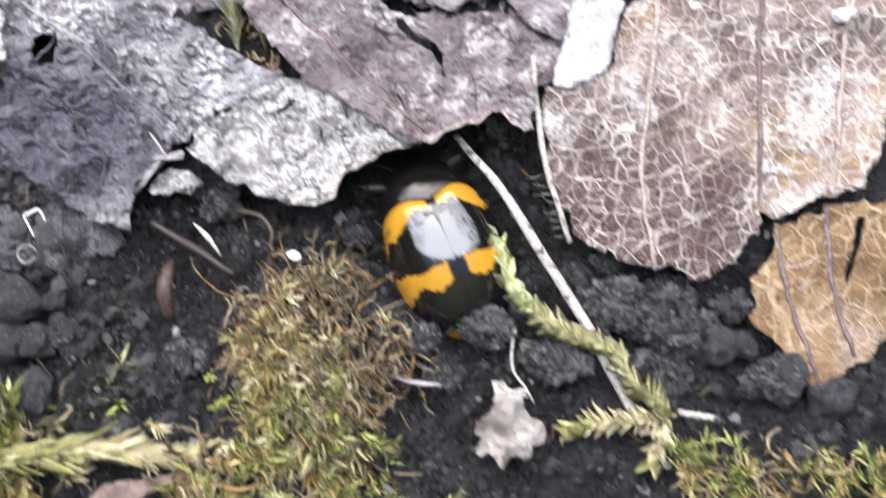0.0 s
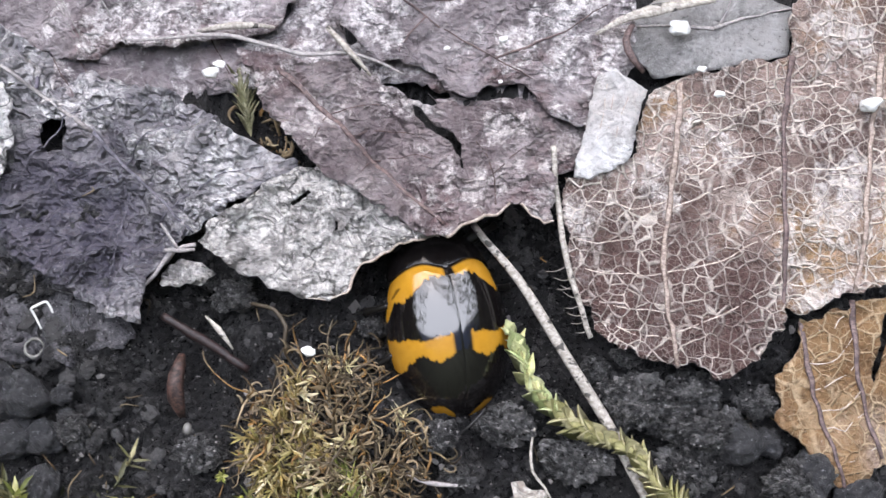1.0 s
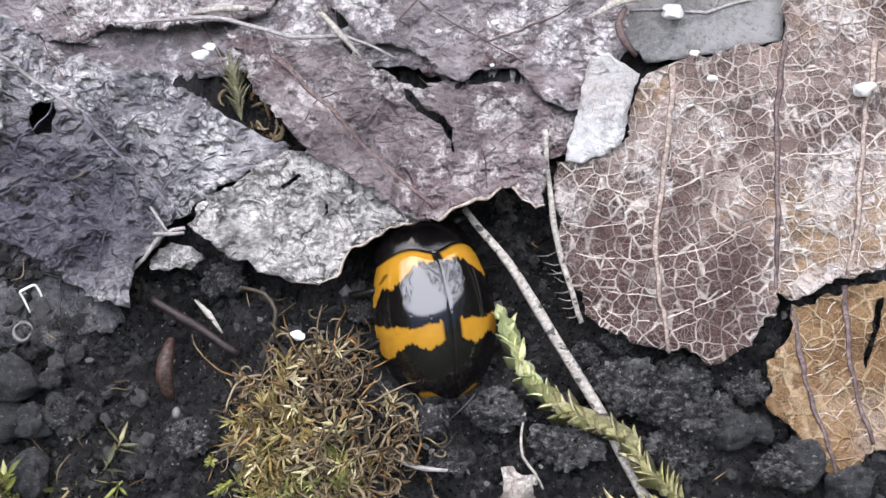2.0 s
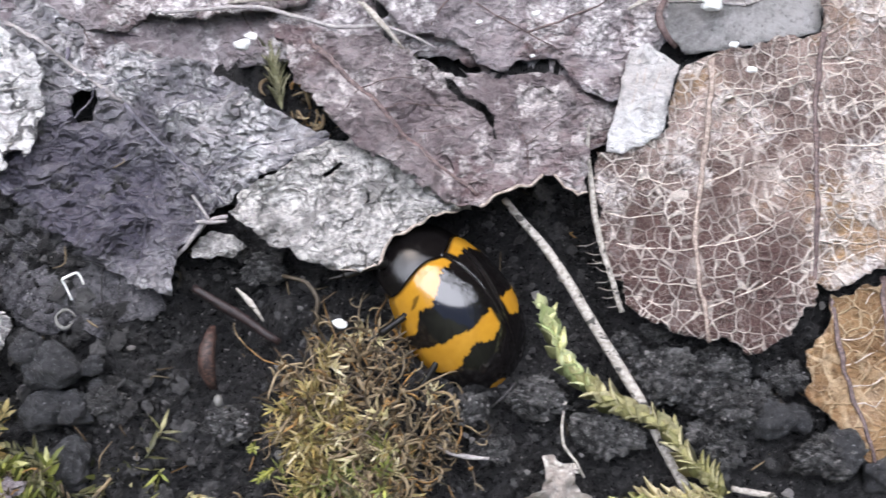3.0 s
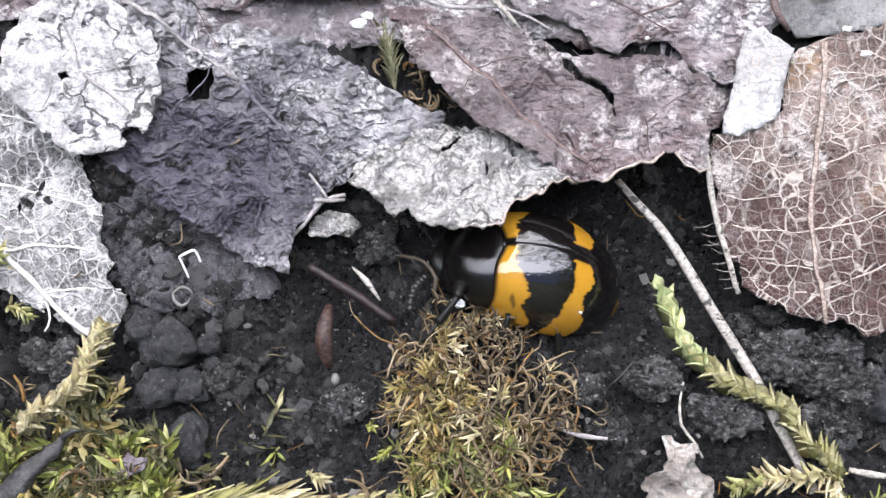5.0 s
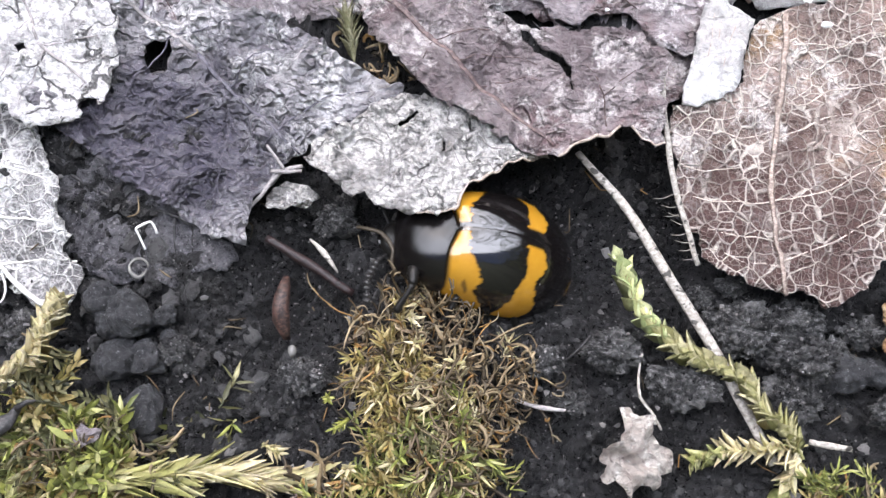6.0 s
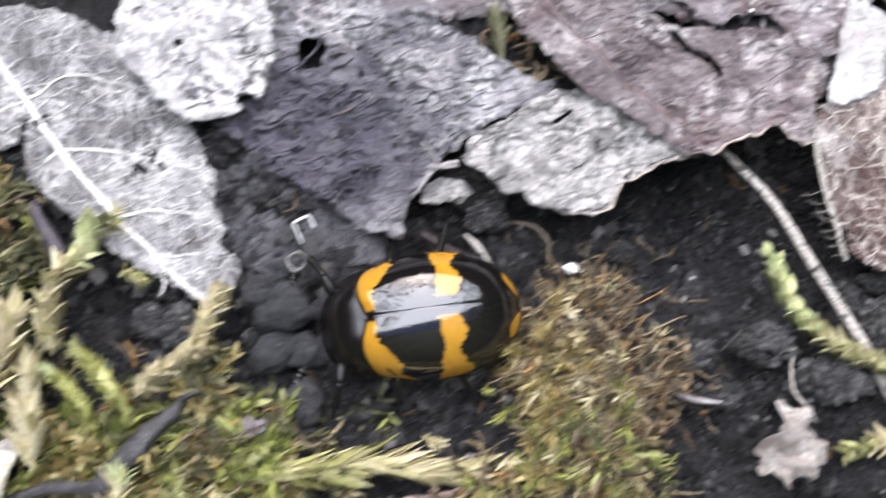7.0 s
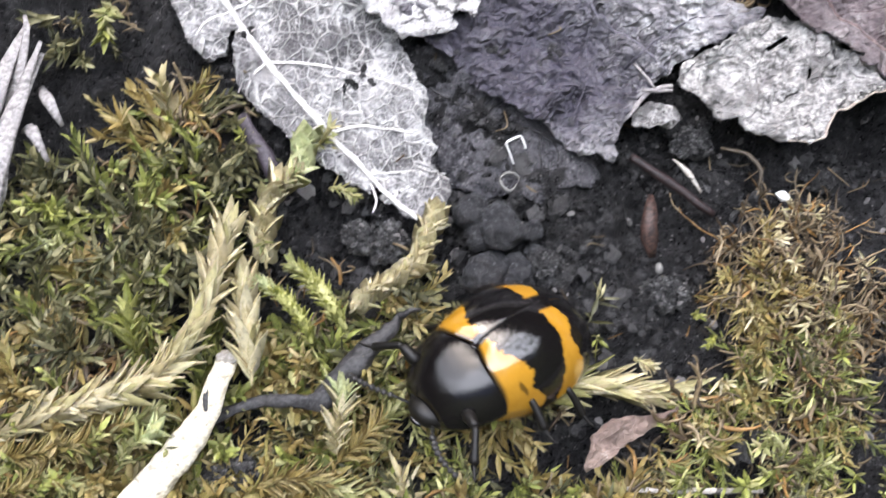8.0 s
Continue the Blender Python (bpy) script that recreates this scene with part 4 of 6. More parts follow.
LATERALS = [[(-26.4, 13.03), (-24.76, 13.91), (-23.06, 13.78), (-20.25, 12.93)], [(-24.91, 11.12), (-22.92, 11.08), (-21.21, 10.66), (-19.18, 10.11)], [(-22.58, 8.53), (-21.12, 8.71), (-19.86, 8.66), (-18.59, 8.25)], [(-20.94, 7.0), (-19.8, 7.16), (-18.13, 7.11)],
            [(-24.91, 11.12), (-25.59, 10.32), (-25.87, 9.76)], [(-22.79, 8.69), (-23.6, 8.26), (-24.01, 8.24)], [(-26.4, 13.03), (-27.39, 12.2), (-27.55, 11.53)], [(-21.05, 7.06), (-20.59, 6.06), (-20.77, 5.52)]]
for line in LATERALS:
    vein_on(lace_leaf, line, h_lace, 0.11, 0.05, VEIN_SILVER)
ladder(lace_leaf, LATERALS[0], LATERALS[1], 5, h_lace, VEIN_SILVER, 11, 0.028, 0.1)
ladder(lace_leaf, LATERALS[1], LATERALS[2], 5, h_lace, VEIN_SILVER, 12, 0.028, 0.1)
ladder(lace_leaf, LATERALS[2], LATERALS[3], 4, h_lace, VEIN_SILVER, 13, 0.028, 0.1)

# small fragments
FRAG = [(1.91, 1.97), (2.43, 1.8), (2.96, 2.01), (3.37, 1.59), (3.16, 0.97), (3.71, 0.35), (3.55, -0.47), (3.03, -0.91), (2.2, -0.97), (1.16, -0.57), (1.58, 0.05), (1.06, 0.66), (1.8, 1.08)]
h_frag = lay(0.95, (0, 0), (3, 2), 0.85, 0.75, 95, 0.5, crinkle=0.25)
leaf("leaf_fragment", "small pinkish crumpled leaf fragment on black soil", FRAG, h_frag, LEAF_FRAG, seed=95, cell=0.15, jag=0.22)
CURLED = [(-13.2, -3.31), (-12.77, -2.07), (-12.16, -1.49), (-10.73, -1.5), (-9.39, -0.91), (-9.49, -1.26), (-10.93, -2.2), (-11.64, -2.63), (-12.35, -3.24), (-12.95, -3.5)]
leaf("leaf_fragment", "curled reddish-brown leaf fragment among moss", CURLED, lay(1.5, (0, 0), (-11, -2), 0.4, 0.5, 96, 0.3), LEAF_CURL, seed=96, cell=0.18, jag=0.06)
SCRAPS = [([(-17.74, 0.43), (-17.25, 1.33), (-16.92, 0.99), (-16.43, 1.14), (-16.47, 0.53), (-17.17, 0.32)], 1.5, LEAF_BACK, "mauve curled leaf scrap stuck in the moss"),
          ([(-32.17, 15.15), (-31.42, 15.18), (-31.32, 13.31), (-31.54, 13.12), (-31.77, 13.42)], 1.5, LEAF_WHITE, "pale torn leaf tip above the moss"), ([(-32.75, 14.91), (-32.2, 14.93), (-31.95, 13.37), (-32.3, 12.87), (-32.7, 13.79)], 1.2, LEAF_GREY, "grey-purple torn leaf tip above the moss")]
for k, (plan, base, mat_, label) in enumerate(SCRAPS):
    leaf("leaf_fragment", label, plan, lay(base, (0, 0), plan[0], 0.3, 0.7, 150 + k, 0.4), mat_, seed=150 + k, cell=0.14, jag=0.08)
CRUMB = [(-11.41, 9.75), (-10.64, 10.4), (-9.66, 10.08), (-9.12, 9.76), (-9.52, 9.33), (-10.57, 9.11), (-11.21, 9.1)]
leaf("leaf_fragment", "crumbled grey leaf scrap with dirt grains", CRUMB, lay(0.9, (0, 0), (-10, 10), 0.3, 1.0, 97, 0.1), LEAF_PALE, seed=97, cell=0.15, jag=0.1)


# ---- stalks and sticks ----
def rod(name, label, line, radii, mat_, category, sides=9, flat=0.8, wob=0.03, seed=1, bark=0.06):
    p = smooth_line(line, 0.3)
    p = p + wob * np.stack([lattice(np.arange(len(p)) * 0.5, np.full(len(p), k), seed) for k in range(3)], 1)
    v, f = tube(p, radii, sides, flat)
    v = v + bark * np.mean(radii) * np.stack([fractal(v[:, 0] * 2.2, v[:, 1] * 2.2 + v[:, 2] * 2.2, 1.0, 2, seed + k) for k in range(3)], 1)
    return tagged(shape(name, v, f, mat_, origin=v.mean(0)), label, category)


def at_height(plan, heights):
    z = np.interp(np.linspace(0, 1, len(plan)), np.linspace(0, 1, len(heights)), heights)
    return np.column_stack([np.asarray(plan, float), z])


rod("straw", "weathered grey straw with dark specks leaning from the hollow", at_height([(0.49, 11.75), (1.09, 10.89), (2.26, 9.39), (3.82, 6.85), (5.49, 4.13), (6.24, 2.65), (7.03, 1.14), (7.51, 0.15)], [0.3, 1.0, 0.7, 0.5, 0.5]), [0.13, 0.2, 0.21, 0.2], STRAW, "straw", 8, 0.55, 0.0, 1, 0.03)
thin = rod("dry_stalk", "thin pale dry stalk with fine hairs along the leaf edge", at_height([(3.45, 14.45), (3.56, 12.71), (3.89, 10.35), (4.35, 8.67), (4.83, 7.36)], [1.9, 1.6, 1.4, 1.0]), [0.11, 0.12, 0.1], STRAW, "stalk")
rng = np.random.RandomState(5)
for k in range(9):
    a = np.array([(3.91, 10.06), (4.86, 7.54)])
    p = a[0] + (a[1] - a[0]) * (k + rng.rand()) / 9
    tip = p + np.array([-0.5 - 0.3 * rng.rand(), rng.uniform(-0.3, 0.3)])
    v, f = tube(smooth_line([(*p, 1.2), (*(0.5 * (p + tip) + (0, -0.1)), 1.25), (*tip, 1.05)], 0.1), [0.02, 0.012], 4)
    shape("hair", v, f, HAIR, thin, "", v.mean(0))
rod("petiole", "pale curved leaf stalk arching across the back leaves", at_height([(-12.75, 18.69), (-10.73, 18.82), (-8.9, 18.77), (-7.5, 18.39), (-5.99, 18.0), (-4.29, 18.1), (-3.0, 17.75), (-2.14, 17.36)], [1.3, 1.9, 1.9, 1.4]), [0.05, 0.09, 0.09, 0.04], VEIN_GREY, "stalk")
rod("straw", "short broken pale straw sticking up between leaves", at_height([(-5.14, 19.13), (-4.3, 18.16), (-3.42, 17.11)], [1.7, 2.1, 2.0]), [0.1, 0.13, 0.05], STRAW, "straw")
rod("straw", "pale straw lying at the back on mouldy leaves", at_height([(-10.17, 19.08), (-8.66, 19.27), (-7.15, 19.24)], [1.4, 1.6, 1.5]), [0.05, 0.16, 0.06], STRAW, "straw")
rod("straw", "pale dry blade at the back beside the flake", at_height([(5.16, 18.98), (6.69, 19.67), (9.75, 20.38)], [1.5, 1.9, 1.7]), [0.05, 0.26, 0.12], STRAW, "straw", flat=0.35)
rod("dry_stalk", "curled brown stalk behind the pale flake", at_height([(6.58, 19.33), (6.28, 18.65), (6.55, 17.97), (6.97, 17.57)], [1.6, 1.9, 1.4]), [0.12, 0.16, 0.1], VEIN_BROWN, "stalk")
WHITE_LINE = [(-25.59, -0.05), (-25.85, -1.14), (-26.35, -2.42), (-27.25, -3.75), (-28.3, -5.05), (-29.2, -6.1)]
white = rod("white_stick", "peeled cream-white stick lying on the moss", at_height(WHITE_LINE, [1.3, 1.6, 1.6, 1.2]), [0.36, 0.42, 0.54, 0.6, 0.62, 0.62], STICK_WHITE, "stick", 16, 0.45, 0.05, 2, 0.12)
v, f = lump((0.36, 0.3, 0.2), 61, 0.35, 24, 16, 0.1)
shape("broken_end", v + (-25.56, 0.02, 1.3), f, STRAW, white, "tan frayed broken end", (-25.56, 0.02, 1.3))
v, f = lump((0.1, 0.34, 0.05), 62, 0.5, 24, 16, 0.15)
shape("bark_patch", v + (-26.12, -1.5, 1.78), f, STICK_DARK, white, "dark patch of clinging bark", (-26.12, -1.5, 1.78))
dark = rod("dark_stick", "dark grey rotten stick half buried in moss", at_height([(-19.34, 1.97), (-20.11, 0.97), (-21.26, -0.16), (-22.3, -1.36), (-23.3, -1.35), (-24.46, -1.45), (-25.5, -1.92), (-26.5, -2.3)], [1.4, 1.6, 1.4, 1.0, 0.6]), [0.06, 0.3, 0.42, 0.46, 0.28, 0.24, 0.22, 0.2], STICK_DARK, "stick", 16, 0.6, 0.1, 3, 0.4)
v, f = tube(at_height([(-19.6, 1.7), (-19.2, 1.95), (-18.85, 2.0)], [1.5, 1.6, 1.6]), [0.13, 0.09, 0.03])
shape("side_twig", v, f, STICK_DARK, dark, "", v.mean(0))
rod("dry_stalk", "dark red-brown stalk across the soil pit", at_height([(-11.19, 8.16), (-9.88, 7.42), (-7.93, 6.17)], [0.6, 0.5, 0.3]), [0.15, 0.2, 0.14], STICK_RED, "stalk")
bud = rod("bud", "reddish-brown pointed bud scale with pale tip", at_height([(-10.4, 6.69), (-10.47, 5.95), (-10.47, 5.12), (-10.35, 4.39)], [0.5, 0.8, 0.8, 0.5]), [0.1, 0.27, 0.34, 0.3, 0.12], BUD, "bud", 12, 0.7, 0.06, 9, 0.4)
v, f = ball(10, 8)
tip_at = np.append(np.array([(-10.08, 3.98)])[0], 0.55)
shape("tip", v * (0.17, 0.24, 0.16) + tip_at, f, SHELL, bud, "pale translucent tip", tip_at)
twig = rod("forked_twig", "small pale forked leaf stalk lying on soil", at_height([(-9.85, 10.71), (-10.68, 10.49), (-11.36, 9.64), (-11.96, 9.1), (-12.18, 8.54)], [1.5, 1.4, 1.2, 0.8]), [0.08, 0.09, 0.08, 0.05], VEIN_GREY, "twig")
v, f = tube(at_height([(-11.0, 10.49), (-10.42, 10.46), (-9.86, 10.52)], [1.55, 1.6, 1.55]), [0.07, 0.08, 0.06])
shape("fork", v, f, VEIN_GREY, twig, "", v.mean(0))
v, f = tube(at_height([(-11.23, 11.54), (-10.78, 10.94), (-10.44, 10.47)], [1.3, 1.5, 1.5]), [0.05, 0.06, 0.06])
shape("fork", v, f, VEIN_GREY, twig, "", v.mean(0))
rod("hooked_fibre", "white hooked fibre standing on soil", at_height([(-15.19, 8.2), (-15.26, 8.39), (-15.36, 8.56), (-15.42, 8.6), (-15.51, 8.58), (-15.79, 8.43), (-15.89, 8.37), (-15.93, 8.3), (-15.88, 8.2), (-15.75, 7.92), (-15.61, 7.61)], [0.9, 1.1, 1.1, 0.8]), [0.045, 0.055, 0.04], WHITE, "fibre", wob=0.0)
rod("pale_splinter", "white pale splinter of wood on black soil", at_height([(-9.57, 8.15), (-9.02, 7.63), (-8.47, 6.93)], [0.6, 0.7, 0.6]), [0.04, 0.13, 0.04], STRAW, "splinter", 7, 0.5)
rod("curly_rootlet", "curly brown rootlet rising from the moss clump", at_height([(-7.83, 8.6), (-6.88, 8.33), (-6.44, 7.71), (-6.53, 7.18), (-6.2, 6.77)], [0.8, 1.3, 1.3, 1.0]), [0.07, 0.09, 0.07], MOSS_BROWN, "rootlet")
rod("curly_rootlet", "thin buff rootlet hanging over soil", at_height([(2.71, 4.05), (2.58, 3.33), (2.64, 2.52), (3.04, 1.92), (3.34, 1.32)], [0.9, 0.8, 0.8, 0.9]), [0.04, 0.06, 0.05], STRAW, "rootlet")
rod("curly_rootlet", "dark thin rootlet on soil beside a clod", at_height([(0.94, 4.77), (0.58, 4.35), (0.02, 3.83)], [0.3, 0.4, 0.2]), [0.05, 0.04], STICK_DARK, "rootlet")
rod("dry_stalk", "dull grey stalk poking from the moss clump", at_height([(-2.2, 2.4), (-1.17, 2.1), (0.37, 1.95)], [0.9, 1.0, 0.8]), [0.04, 0.1, 0.03], VEIN_GREY, "stalk")
for k, plan in enumerate(([(-34.35, 6.0), (-33.82, 8.76), (-33.44, 11.14), (-33.63, 12.1)], [(-34.27, 7.26), (-33.44, 8.99), (-32.99, 11.16)], [(-33.1, 9.65), (-32.41, 8.83), (-31.9, 8.05)], [(-33.55, 8.03), (-32.92, 7.75), (-32.32, 6.73)], [(-34.36, 4.15), (-33.81, 5.61), (-33.78, 7.28)])):
    rod("straw", "pale grey dry straw blade at the moss edge", at_height(plan, [0.6, 1.6, 1.4]), [0.12, 0.25, 0.08], STRAW_GREY, "straw", flat=0.4, seed=k)
for k, plan in enumerate(([(-34.42, 3.12), (-33.98, 5.59), (-33.62, 8.1), (-32.97, 10.8)], [(-34.91, 4.11), (-34.57, 6.59), (-34.14, 9.35), (-33.67, 11.74)])):
    rod("straw", "wide pale grey dry grass blade at the moss edge", at_height(plan, [0.8, 1.9, 1.8, 1.2]), [0.3, 0.42, 0.36, 0.1], STRAW_GREY, "straw", 10, 0.3, 0.03, 30 + k)
rod("straw", "thin buff straw along the bottom moss", at_height([(-11.35, -4.03), (-8.71, -3.99), (-6.46, -3.88)], [1.1, 1.2, 1.0]), [0.1, 0.12, 0.1], STRAW, "straw")
rod("straw", "pale broken straw end near the moss sprig", at_height([(8.74, 0.98), (9.47, 0.85), (10.3, 0.77)], [0.7, 0.8, 0.7]), [0.1, 0.13, 0.1], STRAW, "straw")


# ---- clods and grains ----
CLODS = [(6.68, 5.01, 1.33), (5.95, 5.42, 0.86), (7.4, 4.7, 0.97), (8.69, 5.48, 0.9), (9.21, 5.23, 0.6), (1.73, 4.15, 1.03), (8.95, 3.88, 1.29), (8.02, 4.19, 0.86), (10.0, 3.99, 0.86), (4.23, 2.93, 1.08), (11.2, 5.04, 0.75), (3.21, 4.99, 0.65), (6.4, 6.69, 0.6), (5.12, 6.26, 0.54), (-0.77, 3.72, 0.65), (-3.36, 7.91, 0.56), (0.07, 2.3, 0.75), (12.32, 2.16, 1.08), (8.39, 2.55, 0.97), (-9.73, 3.06, 0.86), (-14.35, 3.95, 0.7), (-14.0, 3.3, 0.5), (13.34, 9.95, 0.54), (-8.62, 8.98, 0.69), (-8.33, 9.73, 0.39), (-9.49, 9.51, 0.39), (-25.3, -4.1, 1.1), (-30.2, 2.3, 0.55), (-20.1, 4.5, 0.8), (-21.1, 4.7, 0.7), (-25.25, -3.85, 0.85)]


def clod(name, label, at, size, seed, mat_=None, rough=0.22, fine=0.12, sink=0.3):
    v, f = lump(size, seed, rough, 72, 48, fine)
    z = float(ground_broad(np.array([at[0]]), np.array([at[1]]))[0]) + size[2] * (1 - sink)
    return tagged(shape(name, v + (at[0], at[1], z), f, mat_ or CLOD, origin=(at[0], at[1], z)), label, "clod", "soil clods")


for k, (x, y, r) in enumerate(CLODS):
    clod("soil_clod", "grainy dark grey soil clod", (x, y), (r, r * (0.72 + 0.16 * math.sin(5 * k)), r * 0.7), k + 3, rough=0.42, fine=0.42, sink=0.05)


def worm_cast(label, knobs, seed):
    """Smooth knobs of cast soil pressed against one another."""
    x0, y0 = np.mean([k[:2] for k in knobs], 0)
    foot = np.array([x0, y0, float(ground_broad(x0, y0))])
    cast = new("worm_cast")
    cast.location = Vector(foot) * MM
    tagged(cast, label, "worm cast")
    for k, (x, y, r, up) in enumerate(knobs):
        v, f = lump((r * 0.98, r * 0.82, r * 0.85), seed + 7 * k, 0.3, 44, 28, 0.06)
        c, q = math.cos(2.1 * k + 0.4), math.sin(2.1 * k + 0.4)
        v = np.column_stack([c * v[:, 0] - q * v[:, 1], q * v[:, 0] + c * v[:, 1], v[:, 2]])
        shape("knob", v + (x, y, float(ground_broad(x, y)) + up), f, CAST, cast, "", (x, y, float(ground_broad(x, y)) + up))


worm_cast("smooth dark grey knobbly worm cast heaped on soil", [(-17.1, 5.75, 0.72, 0.75), (-16.1, 5.2, 0.95, 0.75), (-16.85, 4.95, 0.6, 0.75), (-16.45, 3.6, 0.92, 0.6), (-15.35, 3.65, 0.75, 0.6), (-15.4, 1.7, 0.95, 0.5), (-14.85, 5.2, 0.45, 0.25), (-14.55, 4.3, 0.5, 0.15)], 3)
worm_cast("small dark grey worm cast beside the clods", [(10.45, 3.48, 0.9, 0.6), (11.5, 3.59, 0.62, 0.4), (12.89, 2.37, 1.0, 0.6), (14.5, 1.57, 0.9, 0.5)], 8)
for k, (x, y, r, z) in enumerate([(-5.61, 6.8, 0.24, 1.2), (-9.53, 17.33, 0.3, 1.7), (-9.22, 17.65, 0.22, 1.7), (8.46, 19.31, 0.42, 1.4), (-0.55, 18.41, 0.13, 1.5), (1.61, 18.77, 0.17, 1.5), (15.52, 16.2, 0.39, 1.6), (9.83, 16.6, 0.19, 1.6), (-1.1, 6.53, 0.06, 1.2), (9.23, 17.66, 0.17, 1.4), (1.5, 17.11, 0.09, 1.4)]):
    v, f = lump((r, r * 0.75, r * 0.4), k + 80, 0.5, 18, 12, 0.07)
    tagged(shape("white_grain", v + (x, y, z), f, WHITE, origin=(x, y, z)), "tiny chalky white grain lying on litter", "grain", "white grains")


def crumb(rng, r):
    """One angular crumb."""
    v, f = ball(6, 4)
    v = v * rng.uniform(0.45, 1.35, (len(v), 1)) * (r, r * rng.uniform(0.5, 1), r * rng.uniform(0.4, 0.8))
    c, s = math.cos(rng.uniform(0, 6.3)), math.sin(rng.uniform(0, 6.3))
    return np.column_stack([c * v[:, 0] - s * v[:, 1], s * v[:, 0] + c * v[:, 1], v[:, 2]]), f


def crumbs():
    """Loose crumbs strewn over the bare soil and sticking to the clods."""
    rng = np.random.RandomState(4)
    pieces = []
    n = 15000
    xs, ys = rng.uniform(-27, 17, n), rng.uniform(-3, 13, n)
    zs = ground_height(xs, ys)
    heap = fractal(xs, ys, 0.45, 3, 77) - 0.5 * bell(xs, ys, 0.8, 7.6, 3.0, 3.0)
    for x, y, z, h in zip(xs, ys, zs, heap):
        r = (0.035 + 0.3 * rng.rand() ** 6) * (1.25 if h > 0.15 else 0.75)
        v, f = crumb(rng, r)
        pieces.append((v + (x, y, z + 0.15 * r), f))
    for k, (x, y, r) in enumerate(CLODS):
        for _ in range(int(120 * r)):
            a, h = rng.uniform(0, 2 * np.pi), rng.uniform(0.1, 1)
            w = math.sqrt(1 - h * h)
            v, f = crumb(rng, rng.uniform(0.04, 0.14))
            pieces.append((v + (x + r * w * math.cos(a), y + 0.75 * r * w * math.sin(a), float(ground_broad(np.array([x]), np.array([y]))[0]) + 0.7 * r * (0.95 + h)), f))
    v, f = joined(pieces)
    tagged(shape("soil_crumbs", v, f, CRUMB_SOIL, smooth=False), "loose dark crumbs of soil", "soil", kind="stuff")


crumbs()


def litter_fibres():
    """Fine pale and dark fibres strewn on soil and leaves."""
    rng = np.random.RandomState(9)
    pieces = []
    for _ in range(90):
        x, y = rng.uniform(-26, 15), rng.uniform(-1, 13)
        z = float(ground_height(np.array([x]), np.array([y]))[0]) + 0.25
        p = np.array([x, y, z])
        d = rng.normal(size=3) * (1, 1, 0.15)
        d = d / np.linalg.norm(d) * rng.uniform(0.4, 1.5)
        bow = rng.normal(size=3) * 0.2
        pieces.append(tube(smooth_line([p, p + d * 0.5 + bow, p + d], 0.15), [0.02, 0.035, 0.015], 4))
    v, f = joined(pieces)
    tagged(shape("litter_fibres", v, f, MOSS_BROWN), "fine brown plant fibres strewn over soil", "fibres", kind="stuff")


litter_fibres()
ring_at = np.append(np.array([(-15.78, 6.92)])[0], 0.95)
a = np.linspace(0, 2 * np.pi * 0.97, 40)
v, f = tube(np.stack([(0.3 + 0.04 * np.sin(2 * a + 1) + 0.025 * np.sin(5 * a)) * np.cos(a), (0.34 + 0.03 * np.sin(3 * a)) * np.sin(a), 0.06 * np.sin(2 * a)], 1) + ring_at, [0.03, 0.075, 0.05, 0.085, 0.03], 8)
tagged(shape("snail_shell", v, f, SHELL, origin=ring_at), "tiny translucent grey shell ring on soil", "shell")
coil_at = np.append(np.array([(-16.67, 17.02)])[0], 1.2)
a = np.linspace(0, 2 * np.pi * 2.6, 90)
rr = 0.1 + 0.4 * a / a[-1]
v, f = tube(np.stack([rr * np.cos(a), rr * np.sin(a), 0.12 - 0.12 * a / a[-1]], 1) + coil_at, [0.05, 0.12], 10)
tagged(shape("snail_shell", v, f, COIL, origin=coil_at), "small flat coiled lavender snail shell on the leaf", "shell")


# ---- moss ----
def leaflet(base, ahead, out, length, width):
    """A keeled pointed leaflet, curving outwards."""
    side = np.cross(ahead, out)
    side /= max(1e-9, np.linalg.norm(side))
    v = [base]
    for s, w, b in ((0.3, 1.0, 0.02), (0.65, 0.75, 0.1)):
        mid = base + ahead * length * s + out * length * b
        v += [mid + side * width * w * 0.5 + out * width * 0.25, mid - out * width * 0.15, mid - side * width * w * 0.5 + out * width * 0.25]
    v.append(base + ahead * length * 0.95 + out * length * 0.3)
    return v, [(0, 1, 2), (0, 2, 3), (1, 4, 5, 2), (2, 5, 6, 3), (4, 7, 5), (5, 7, 6)]


